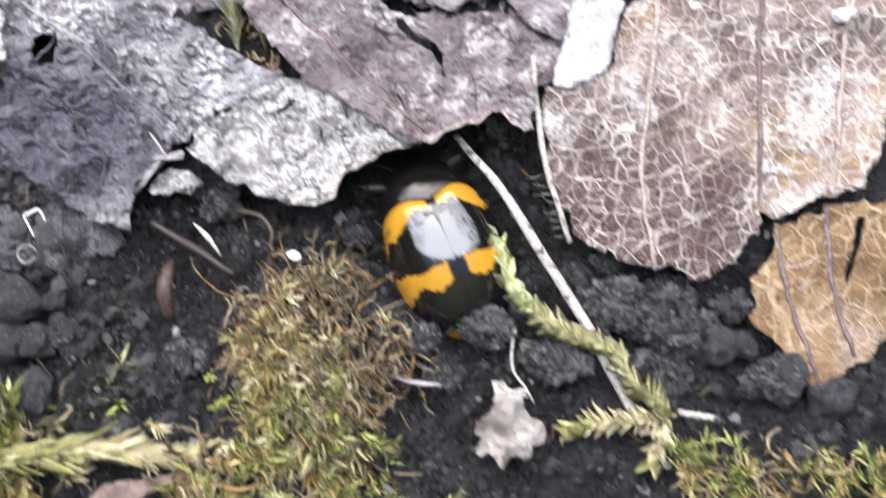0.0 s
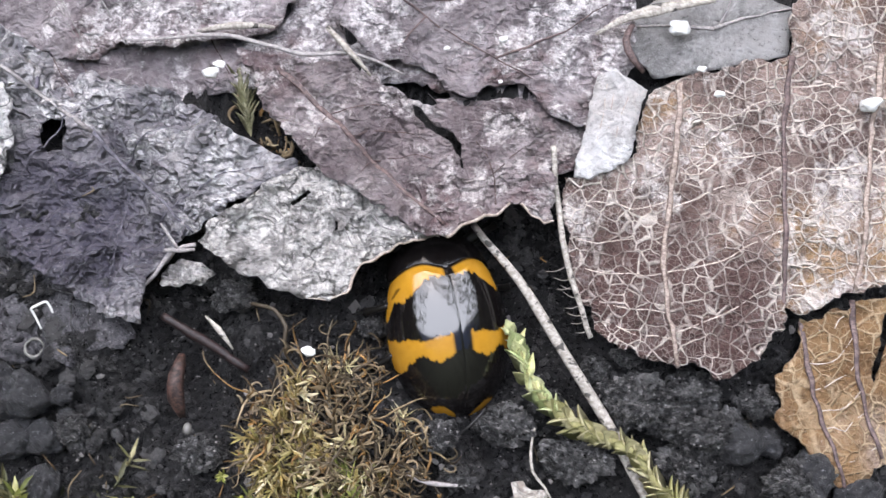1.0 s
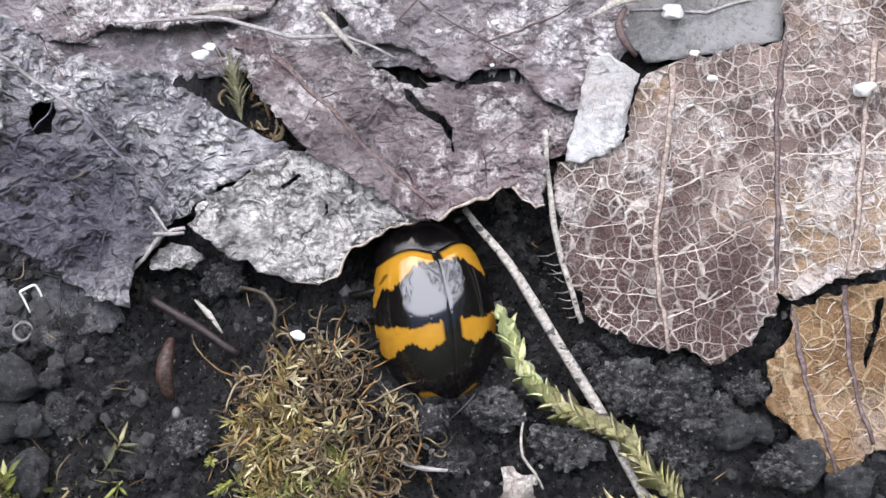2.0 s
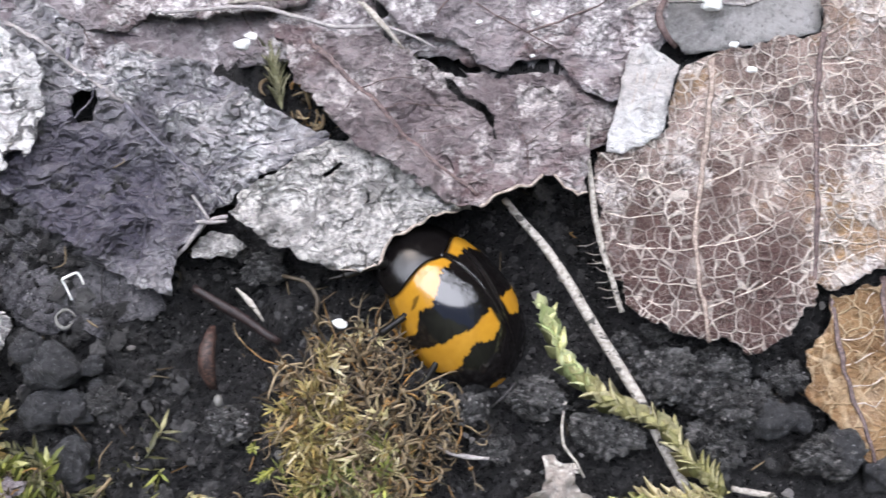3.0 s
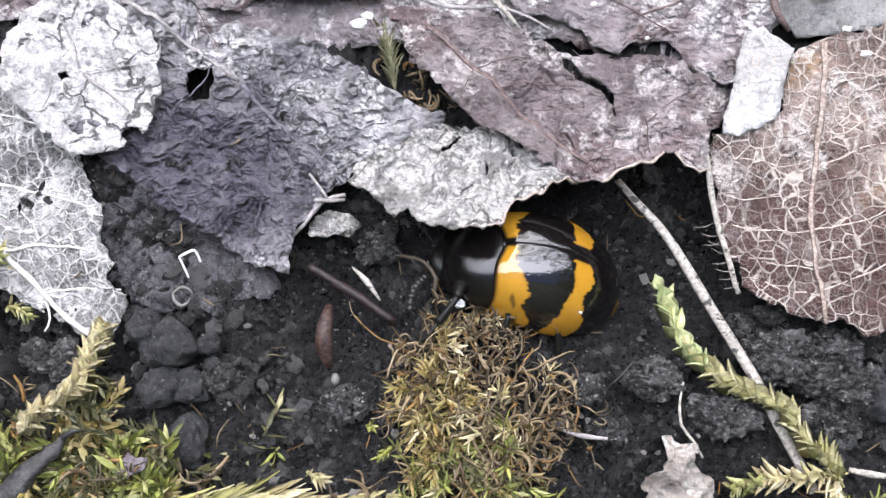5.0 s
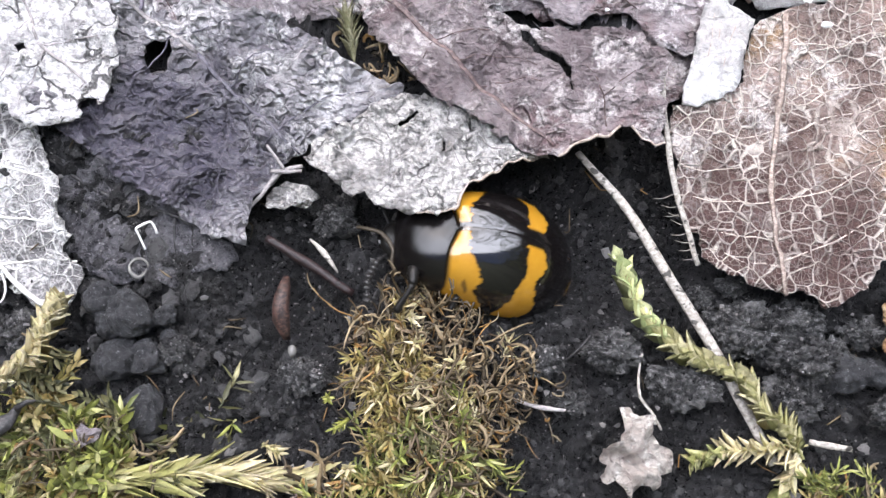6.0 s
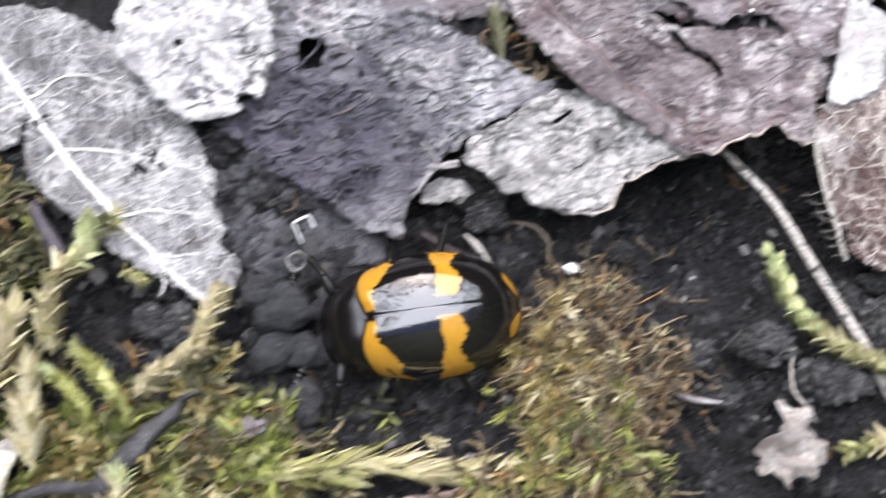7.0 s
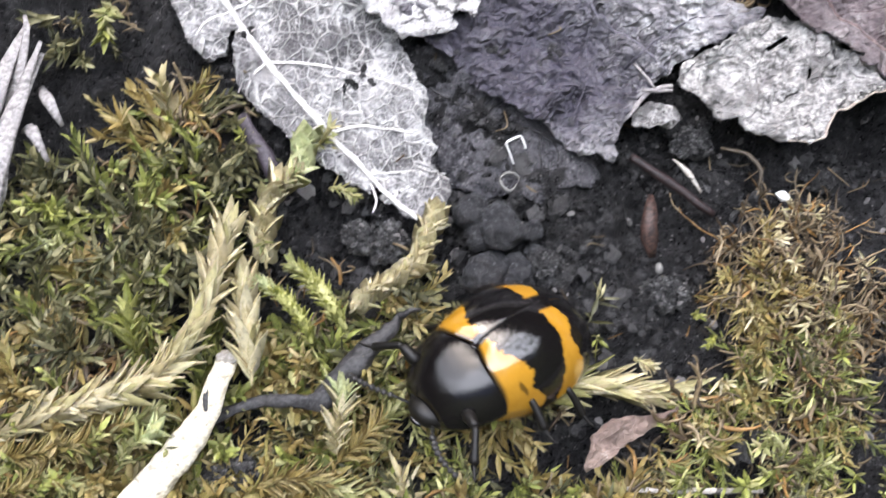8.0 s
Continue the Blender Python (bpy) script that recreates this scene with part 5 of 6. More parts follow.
def shoot(rng, base, ahead, length, count, size, wide=0.3, bend=0.4, spread=0.7, stem=0.05, wither=0.0):
    """Pieces of one leafy moss shoot."""
    ahead = np.asarray(ahead, float) / np.linalg.norm(ahead)
    turn = rng.normal(size=3) * bend
    line, p, d = [np.asarray(base, float)], np.asarray(base, float), ahead
    for _ in range(6):
        d = d + turn / 6
        d = d / np.linalg.norm(d)
        p = p + d * length / 6
        line.append(p)
    line = np.array(line)
    pieces = [tube(line, [stem, stem * 0.6], 5)]
    for k in range(count):
        s = (k + 0.5) / count
        q = np.array([np.interp(s * 6, range(7), line[:, c]) for c in range(3)])
        d = line[min(6, int(s * 6) + 1)] - line[int(s * 6)]
        d = d / np.linalg.norm(d)
        e = np.cross(d, (0.3, 0.5, 0.8))
        e = e / np.linalg.norm(e)
        a = 2.4 * k + rng.uniform(-0.4, 0.4)
        out = e * math.cos(a) + np.cross(d, e) * math.sin(a)
        way = d * (1 - 0.55 * spread) + out * spread
        if wither:
            out = out + wither * rng.normal(size=3)
            out = out / np.linalg.norm(out)
        pieces.append(leaflet(q, way / np.linalg.norm(way), out, size * rng.uniform(0.7, 1.2) * (1 - 0.3 * s), size * wide))
    return pieces


def fibre(rng, base, ahead, length, r, curl=1.2):
    """One dry tangled strand."""
    d = np.asarray(ahead, float) / np.linalg.norm(ahead)
    axis = rng.normal(size=3)
    axis /= np.linalg.norm(axis)
    line, p = [], np.asarray(base, float)
    for _ in range(9):
        line.append(p)
        d = d + np.cross(axis, d) * curl / 8 + 0.12 * rng.normal(size=3)
        d = d / np.linalg.norm(d)
        p = p + d * length / 8
    return tube(np.array(line), [r, r * 1.1, r * 0.5], 5, 0.7)


def moss(name, label, places, recipe, seed, mats):
    """One mesh of many shoots and strands. places(rng) gives a base, a way and a mark that picks the recipe."""
    rng = np.random.RandomState(seed)
    pieces, picks = [], []
    for base, way, pick in places(rng):
        made = recipe(rng, base, way, pick)
        pieces += made
        picks += [pick] * sum(len(f) for _, f in made)
    v, f = joined(pieces)
    o = np.array([*v[:, :2].mean(0), v[:, 2].min()])
    return tagged(shape(name, v, f, mats[0], origin=o, mats=mats[1:], picks=picks), label, "moss", kind="stuff")


def mossy(rng, base, way, pick):
    if pick == 0:
        length, r = rng.uniform(0.8, 2.4), rng.uniform(0.035, 0.09)
        made = [fibre(rng, base, way, length, r, rng.uniform(1.0, 6.0))]
        v = made[0][0]
        for _ in range(rng.randint(0, 4)):
            p = v[5 * rng.randint(2, 7)]
            made.append(fibre(rng, p, rng.normal(size=3) + (0, 0, 0.3), length * rng.uniform(0.2, 0.45), r * 0.7, rng.uniform(1, 4)))
        return made
    size = (0, 1.3, 1.2, 1.0, 1.5)[pick]
    return shoot(rng, base, way, rng.uniform(1.1, 2.6), rng.randint(13, 21), size * rng.uniform(0.5, 0.95), rng.uniform(0.18, 0.31), 1.6, rng.uniform(0.18, 0.5), 0.06, 0.6)


def tangled(rng, base, way, pick):
    """Dry contorted strands with withered twisted leaflets; leafy stars where the moss still lives."""
    if pick == 0:
        if rng.rand() < 0.88:
            length, r = rng.uniform(0.9, 2.6), rng.uniform(0.022, 0.06)
            made = [fibre(rng, base, way, length, r, rng.uniform(0.8, 5.0))]
            for _ in range(rng.randint(1, 5)):
                made.append(fibre(rng, made[0][0][5 * rng.randint(2, 8)], np.asarray(way) + rng.normal(size=3), length * rng.uniform(0.15, 0.45), r * 0.85, rng.uniform(1, 5)))
            return made
        return shoot(rng, base, way, rng.uniform(0.6, 1.5), rng.randint(4, 8), rng.uniform(0.5, 0.9), 0.2, 2.6, rng.uniform(0.4, 0.9), 0.06, 1.3)
    return shoot(rng, base, way, rng.uniform(0.7, 1.5), rng.randint(10, 16), rng.uniform(0.55, 0.95), 0.16, 1.3, rng.uniform(0.25, 0.65), 0.05, 0.5)


def tiny(rng, base, way, pick):
    """Small sparse stars of broad pointed leaflets."""
    if pick == 0:
        return [fibre(rng, base, way, rng.uniform(0.5, 1.0), 0.03, 2.0)]
    return shoot(rng, base, way, rng.uniform(0.3, 0.6), rng.randint(4, 7), rng.uniform(0.7, 1.2), 0.2, 0.8, rng.uniform(0.35, 0.7), 0.05, 0.2)


def wiry(rng, base, way, pick):
    """Finer moss: mostly curling strands, small leaflets."""
    if pick == 0:
        return mossy(rng, base, way, 0)
    return shoot(rng, base, way, rng.uniform(0.5, 1.3), rng.randint(8, 13), rng.uniform(0.45, 0.85), 0.19, 1.8, rng.uniform(0.2, 0.6), 0.05, 0.5)


MATS = [MOSS_BROWN, MOSS_GOLD, MOSS_GREEN, MOSS_OLIVE, MOSS_BUFF]
CLUMP = [(-5.18, 3.49)][0]


def clump_places(rng):
    """A tussock: dry tangle on top, gold and green shoots on the near side."""
    for _ in range(440):
        a, r = rng.uniform(0, 2 * np.pi), math.sqrt(rng.rand())
        u, w = r * math.cos(a), r * math.sin(a)
        u, w = u * (1 + 0.22 * math.sin(3 * a + 1) + 0.1 * math.sin(7 * a)), w * (1 + 0.16 * math.sin(2 * a) + 0.1 * math.sin(5 * a + 2))
        x, y = CLUMP[0] + 2.9 * u - 0.5 * w + 0.3, CLUMP[1] + 3.6 * w - 0.7
        z = 1.15 * max(0.0, 1 - u * u - w * w) ** 0.6 + ground_broad(x, y) + 0.35 * lattice(x * 0.9, y * 0.9, 6)
        gold = bell(u, w, -0.55, 0.05, 0.4, 0.4)
        green = 0.7 * bell(u, w, -0.3, -0.65, 0.65, 0.4)
        pick, c = 0, rng.rand()
        if c < 0.6 * gold:
            pick = 1
        elif c < 0.6 * gold + 0.5 * green:
            pick = int(rng.choice([1, 2, 2, 3]))
        elif c > 0.965:
            pick = 4
        way = (u * 0.7 + rng.normal() * 0.8, w * 0.7 + rng.normal() * 0.8, 0.1 + 0.6 * rng.rand() if pick == 0 else 0.7)
        yield np.array([x, y, z]), way, int(pick)


moss("moss_tussock", "tussock of dry brown and golden-green tangled moss", clump_places, tangled, 1, MATS)


# bare dark hollows between the moss tufts: x, y and the two half widths
HOLLOWS = [(-17.6, -2.5, 1.7, 1.5), (-18.6, -1.6, 1.0, 1.0), (-15.8, -2.9, 1.0, 0.7), (-14.3, -1.7, 0.8, 0.5), (-25.2, -3.9, 1.3, 0.8), (-22.2, 0.9, 0.9, 0.5), (-16.4, -4.4, 1.0, 0.5)]


def spread_places(boxes, count, weights, low=0.0, stand=0.9, per=11):
    """Moss in tufts over some ellipses of ground (x, y, rx, ry); each tuft keeps to one kind and leans one way."""
    def places(rng):
        area = np.array([b[2] * b[3] for b in boxes])
        for _ in range(count // per):
            cx, cy, rx, ry = boxes[rng.choice(len(boxes), p=area / area.sum())]
            a, r = rng.uniform(0, 2 * np.pi), math.sqrt(rng.rand())
            x0, y0 = cx + rx * r * math.cos(a), cy + ry * r * math.sin(a)
            kind = int(rng.choice(5, p=weights))
            if any(np.hypot((x0 - h[0]) / h[2], (y0 - h[1]) / h[3]) < 1 for h in HOLLOWS):
                continue
            lean, wide = rng.normal(size=2) * 0.9, rng.uniform(0.2, 0.5)
            high = 0.9 * float(fractal(np.array([x0]), np.array([y0]), 0.45, 2, 3)[0])
            for _ in range(rng.randint(per // 2, per + per // 2)):
                x, y = x0 + rng.normal() * wide, y0 + rng.normal() * wide
                z = float(ground_broad(x, y)) + low + 0.6 * (1 - r * r) + high + rng.uniform(-0.3, 0.3)
                way = (lean[0] + (x - x0) * 1.1 + rng.normal() * 0.3, lean[1] + (y - y0) * 1.1 + rng.normal() * 0.3, stand * rng.uniform(0.2, 0.8))
                yield np.array([x, y, z]), way, kind if rng.rand() < 0.8 else int(rng.choice(5, p=weights))
    return places


moss("moss_carpet", "dark olive moss carpet with green tips over soil", spread_places([(-29.9, 4.21, 4.66, 2.93), (-32.57, 2.65, 3.19, 2.47), (-27.14, 2.47, 2.42, 1.23), (-31.3, 12.39, 1.14, 0.66), (-33.7, 10.39, 0.82, 0.87), (-36.11, 2.51, 3.15, 6.21), (-27.99, 5.76, 3.06, 1.26)], 800, [0.3, 0.03, 0.22, 0.45, 0.0]), mossy, 2, MATS)
moss("moss_carpet", "brown and buff dry moss carpet", spread_places([(-27.94, 7.78, 2.06, 1.5), (-28.9, 6.98, 1.63, 1.07), (-31.09, -0.51, 3.95, 1.39), (-32.7, -2.15, 3.12, 1.57), (-25.17, 0.11, 1.8, 1.21), (-35.48, -3.41, 3.86, 2.33), (-20.83, 2.32, 1.64, 1.03), (-20.06, 3.38, 1.03, 0.84)], 620, [0.4, 0.28, 0.12, 0.16, 0.04]), mossy, 7, MATS)
moss("moss_carpet", "yellow-brown feathery moss beside the white stick", spread_places([(-30.6, -3.84, 4.29, 1.56), (-24.98, -2.87, 2.38, 1.38), (-22.36, 0.21, 1.83, 1.02), (-23.22, 1.19, 1.82, 1.23), (-22.27, -1.39, 1.61, 0.8), (-27.15, -5.66, 5.88, 1.15)], 720, [0.12, 0.42, 0.26, 0.16, 0.04]), mossy, 8, MATS)
moss("moss_carpet", "olive and straw-coloured moss along the near soil", spread_places([(-21.37, -3.35, 3.41, 1.39), (-18.13, -4.23, 3.63, 0.79), (-20.06, -1.32, 1.42, 1.01), (-15.26, -5.9, 8.13, 1.17), (-13.74, -0.69, 1.24, 0.51)], 760, [0.2, 0.24, 0.32, 0.22, 0.02]), mossy, 3, MATS)
moss("moss_carpet", "tangled green and tan moss below the tussock", spread_places([(-6.46, -1.66, 4.21, 2.26), (-4.95, 0.86, 2.56, 2.52), (-8.15, -3.53, 5.22, 1.21), (-2.94, -3.56, 3.38, 2.43), (-7.12, -5.08, 8.35, 1.19)], 800, [0.5, 0.14, 0.26, 0.08, 0.02]), wiry, 9, MATS)
moss("moss_carpet", "pale olive moss heaped beside the worm cast", spread_places([(-17.6, 0.2, 1.8, 1.0), (-19.6, 0.5, 1.4, 1.1), (-15.7, 0.5, 0.7, 0.35), (-16.6, -1.0, 2.4, 0.6)], 230, [0.3, 0.06, 0.24, 0.36, 0.04], -0.1, per=7), mossy, 14, MATS)
moss("moss_patch", "small low green moss patch at the soil edge", spread_places([(-11.64, 2.74, 0.37, 0.24), (-13.08, 1.82, 0.93, 0.36), (-14.18, 1.16, 1.03, 0.31)], 44, [0.16, 0.0, 0.12, 0.72, 0.0], -0.75, per=4), tiny, 4, MATS)
moss("moss_patch", "yellow-green moss patch beside the tan fragment", spread_places([(11.48, -1.09, 2.73, 1.03), (9.98, -1.71, 1.68, 0.62), (14.61, -1.5, 2.1, 0.92), (12.02, 1.3, 0.53, 0.42)], 200, [0.3, 0.2, 0.35, 0.15, 0.0], -0.3), wiry, 5, MATS)
moss("moss_tuft", "buff-green dry moss tuft in the gap between leaves", spread_places([(-8.46, 15.95, 0.3, 0.91), (-11.02, 18.18, 0.4, 0.23), (-7.17, 15.06, 0.65, 0.33)], 30, [0.7, 0.0, 0.0, 0.3, 0.0], -0.6, per=6), wiry, 6, MATS)


def leaflet_mesh(name, length, width, mat_):
    """A boat-shaped scale leaf, along +x, keel down."""
    rows, v, f = 6, [], []
    for k in range(rows):
        s = k / (rows - 1)
        w = width * 0.5 * math.sin(math.pi * (0.12 + 0.88 * s) ** 0.8) * (1 - 0.35 * s) + 0.01
        z = min(0.34, 0.24 / length) * length * s * s
        v += [(length * s, -w, z + 0.5 * w), (length * s, 0, z - 0.2 * w), (length * s, w, z + 0.5 * w), (length * s, 0, z - 0.2 * w - 0.03)]
    for k in range(rows - 1):
        b = 4 * k
        f += [(b, b + 4, b + 5, b + 1), (b + 1, b + 5, b + 6, b + 2), (b + 2, b + 6, b + 7, b + 3), (b + 3, b + 7, b + 4, b)]
    me = bpy.data.meshes.new(name)
    me.from_pydata((np.array(v) * MM).tolist(), [], f)
    me.materials.append(mat_)
    me.polygons.foreach_set("use_smooth", np.full(len(me.polygons), True))
    return me


def braid(name, label, line, mat_, tip_mat, length=0.8, width=0.42, gap=0.3, seed=1, stem_r=0.13, open_by=30, rows=(-75, -20, 30, 80), tip_part=0.28):
    """A moss stem with overlapping scale leaves, each a piece of its own."""
    rng = np.random.RandomState(seed)
    p = smooth_line(line, gap)
    v, f = tube(p, [stem_r * 0.4, stem_r, stem_r, stem_r * 0.3], 7)
    stem = shape("stem", v, f, mat_, None, "", p[0])
    stem.name = name
    tagged(stem, label, "moss")
    meshes = [leaflet_mesh("leaflet", length, width, mat_), leaflet_mesh("leaflet", length * 0.85, width * 1.1, tip_mat)]
    up = Vector((0, 0, 1))
    for k in range(len(p) - 1):
        s = k / (len(p) - 1)
        d = Vector(p[k] - p[k + 1]).normalized()
        side = d.cross(up).normalized()
        for j, turn in enumerate(rows):
            ob = new("leaflet", meshes[1 if s < tip_part + 0.15 * rng.uniform(-1, 1) else 0])
            out = side * math.sin(radians(turn + rng.uniform(-28, 28))) + up * math.cos(radians(turn))
            way = (d * math.cos(radians(open_by)) + out * math.sin(radians(open_by + rng.uniform(-12, 22) * min(1.0, open_by / 24)))).normalized()
            lat = way.cross(out).normalized()
            nor = lat.cross(way)
            m = Matrix((way, -lat, nor)).transposed().to_4x4() @ pose(0, 0, 0, rng.uniform(-30, 30), rng.uniform(-9, 7), rng.uniform(-10, 10))
            z = rng.uniform(0.6, 1.25)
            ob.parent = stem
            place = Vector(p[k]) * MM - stem.location + d * MM * rng.uniform(-0.15, 0.15)
            ob.matrix_basis = Matrix.Translation(place) @ m @ Matrix.Diagonal((z, z, z, 1))
    return stem


braid("moss_sprig", "buff-green feathery moss shoot in the gap between leaves", at_height([(-8.68, 17.51), (-8.48, 16.83), (-8.27, 16.03), (-8.15, 15.2)], [0.5, 0.7, 0.6, 0.4]), MOSS_DULL, MOSS_DULL, 0.8, 0.2, 0.12, 12, 0.12, 10)
braid("moss_sprig", "pale green scaly moss sprig lying across the straw", at_height([(1.89, 7.5), (2.3, 6.58), (2.75, 5.47), (3.88, 4.36), (5.11, 3.69), (6.34, 3.11), (7.03, 2.05), (7.83, 1.35), (8.41, 0.36)], [0.9, 1.1, 1.1, 1.0]), SPRIG_DRY, SPRIG_TIP, 0.8, 0.62, 0.34, 1, 0.19, 21, (-80, -28, 28, 80), 0.33)
braid("moss_sprig", "buff-green side branch of moss on soil", at_height([(4.52, 0.19), (5.37, 0.52), (6.63, 0.67), (7.89, 0.73), (8.63, 0.87)], [0.7, 0.9, 0.9]), MOSS_BUFF, SPRIG, 0.75, 0.5, 0.28, 2)
braid("moss_sprig", "buff-green forked moss branch beside the pale straw", at_height([(7.84, -0.78), (8.07, -0.06), (8.41, 0.67)], [0.5, 0.8, 0.9]), MOSS_BUFF, SPRIG, 0.75, 0.5, 0.28, 3)
braid("moss_braid", "dry buff braided moss stem over the carpet", at_height([(-25.86, 4.37), (-26.15, 2.83), (-26.55, 1.41), (-27.24, -0.01), (-28.52, -1.04), (-30.21, -1.68), (-31.89, -2.32), (-33.52, -3.14)], [1.3, 1.8, 1.8, 1.5]), MOSS_BUFF, MOSS_BUFF, 1.45, 0.46, 0.27, 4, 0.2, 17, (-85, -40, 0, 40, 85))
braid("moss_braid", "dry buff moss stem beside the white stick", at_height([(-25.19, 2.9), (-25.01, 1.69), (-24.84, 0.49), (-24.65, -0.89)], [1.0, 1.4, 1.2]), MOSS_BUFF, MOSS_BUFF, 1.3, 0.44, 0.27, 5, 0.16, 18, (-85, -40, 0, 40, 85))
braid("moss_braid", "yellow-green moss shoot leaning on the silver leaf", at_height([(-23.23, 7.83), (-23.48, 6.76), (-24.25, 6.0), (-24.59, 4.94), (-24.45, 3.31)], [1.5, 1.7, 1.4, 0.8]), MOSS_BUFF, SPRIG_TIP, 0.85, 0.75, 0.27, 6, 0.17, 25, (-80, -35, 0, 40, 80))
braid("moss_braid", "buff moss shoot at the tip of the silver leaf", at_height([(-18.47, 5.53), (-18.78, 4.58), (-19.25, 3.53), (-20.43, 2.66), (-21.4, 1.81)], [1.5, 1.7, 1.4, 0.9]), MOSS_BUFF, MOSS_BUFF, 0.8, 0.72, 0.25, 7, 0.17, 26, (-80, -35, 0, 40, 80))
braid("moss_braid", "fresh green feathery moss shoot", at_height([(-23.39, 3.33), (-22.66, 2.79), (-22.02, 2.0), (-21.47, 1.21)], [1.3, 1.7, 1.2]), GREEN_LIT, SPRIG, 0.62, 0.2, 0.085, 8, 0.27, 12, (-85, -50, -15, 20, 55, 85))
braid("moss_braid", "fresh yellow-green feathery moss shoot", at_height([(-24.5, 2.67), (-23.63, 2.14), (-22.98, 1.36), (-22.65, 0.67)], [1.3, 1.6, 1.2]), GREEN_LIT, SPRIG_TIP, 0.58, 0.19, 0.085, 9, 0.24, 12, (-85, -50, -15, 20, 55, 85))
braid("moss_braid", "cream and olive sheath of long dry moss leaflets", at_height([(-9.9, -0.66), (-11.15, -0.61), (-12.75, -0.44), (-14.53, -0.54), (-16.1, -0.72), (-17.67, -0.9)], [0.7, 1.1, 1.2, 0.9]), MOSS_SHEATH, MOSS_BUFF, 2.0, 0.44, 0.36, 10, 0.12, 9, (-85, -45, 0, 45, 85), 0.5)


def moss_shoot(label, at, lean, length, leaves, size, mat_, seed):
    """One leafy shoot standing out of the carpet, its leaflets parts of their own."""
    rng = np.random.RandomState(seed)
    x, y = at
    base = np.array([x, y, float(ground_broad(np.array([x]), np.array([y]))[0]) + 0.6])
    made = shoot(rng, base, (*lean, 0.75), length, leaves, 0.75 * size, 0.24, 0.6, 0.45, 0.09, 0.15)
    stem = tagged(shape("moss_shoot", *made[0], mat_, origin=base), label, "moss", "single moss shoots")
    for v, f in made[1:]:
        shape("leaflet", v, f, mat_, stem, "", np.asarray(v).mean(0))


for k, (at, mat_, length, size) in enumerate(zip(
        [(-25.4, 7.84), (-22.98, 7.96), (-23.82, 7.11), (-26.0, 6.06), (-22.35, 6.44), (-31.36, 4.06), (-32.61, 5.2), (-33.07, 4.4), (-29.82, 2.3), (-28.45, 3.05), (-27.15, 3.73), (-19.71, -0.02), (-21.4, -2.35), (-22.1, -4.13), (-19.58, -3.17), (-18.06, -1.1), (-10.97, 0.61), (-7.96, 1.54), (-8.73, 2.34), (-5.62, -2.73), (-4.39, -3.38), (-9.32, -3.73), (-31.86, -3.28), (-30.28, -3.81), (-27.18, -3.9)],
        [GREEN_LIT, SPRIG, SPRIG_TIP, MOSS_GREEN, SPRIG, SPRIG, GREEN_LIT, SPRIG_TIP, GREEN_LIT, MOSS_GREEN, GREEN_LIT, SPRIG, MOSS_GOLD, MOSS_GOLD, SPRIG, MOSS_GOLD, MOSS_BUFF, GREEN_LIT, GREEN_LIT, SPRIG, SPRIG, MOSS_GREEN, MOSS_GOLD, MOSS_GOLD, SPRIG],
        [0.9, 1.4, 1.3, 1.0, 1.2, 1.0, 1.5, 1.3, 0.9, 1.0, 1.2, 1.4, 1.5, 1.5, 1.3, 1.3, 0.8, 0.8, 0.7, 1.4, 1.5, 1.2, 1.7, 1.6, 1.5],
        [0.8, 1.0, 0.9, 0.8, 0.9, 0.7, 0.8, 0.8, 0.7, 0.7, 0.8, 0.9, 1.1, 1.1, 0.9, 0.9, 0.8, 0.55, 0.5, 0.8, 0.8, 0.7, 1.2, 1.2, 1.0])):
    moss_shoot("pale leafy moss shoot standing out of the carpet", at, (0.6 * math.sin(2.1 * k), 0.6 * math.cos(1.3 * k)), length, 18, size, mat_, 60 + k)


for plan, mat_, tip_mat, size in (([(-21.45, -1.1), (-21.5, -1.9), (-21.6, -2.6), (-21.5, -3.4)], MOSS_BUFF, SPRIG_TIP, 0.95), ([(-27.8, -2.6), (-28.2, -2.9), (-28.6, -3.2), (-29.0, -3.9)], SPRIG, SPRIG_TIP, 0.8), ([(-28.95, 1.6), (-28.8, 0.9), (-28.58, 0.0)], GREEN_LIT, GREEN_LIT, 0.9), ([(-30.55, 11.4), (-30.6, 12.0), (-30.66, 12.7)], SPRIG, GREEN_LIT, 0.8)):
    braid("moss_sprig", "pale yellow-green moss shoot standing out of the carpet", at_height(plan, [1.9, 2.0, 1.2]), mat_, tip_mat, size, 0.3, 0.2, 70 + len(plan), 0.1, 20, (-80, -40, 0, 40, 80))
rng = np.random.RandomState(23)
for k in range(56):
    lot = k % 4
    cx, cy, rx, ry = ((-29.3, 4.2, 4.2, 3.0), (-30.5, -2.6, 3.8, 2.4), (-22.0, -2.4, 3.6, 2.6), (-6.2, -0.8, 3.4, 3.4))[lot]
    a, r = rng.uniform(0, 2 * np.pi), math.sqrt(rng.rand())
    mat_ = ((MOSS_OLIVE, MOSS_GREEN, SPRIG), (MOSS_GOLD, SPRIG, MOSS_BUFF), (SPRIG, MOSS_GOLD, GREEN_LIT), (MOSS_GREEN, MOSS_GOLD, SPRIG))[lot][rng.randint(3)]
    moss_shoot("slender leafy moss shoot leaning over the carpet", (cx + rx * r * math.cos(a), cy + ry * r * math.sin(a)), rng.normal(size=2) * 1.3, rng.uniform(1.2, 2.2), 16, rng.uniform(0.8, 1.2), mat_, 200 + k)
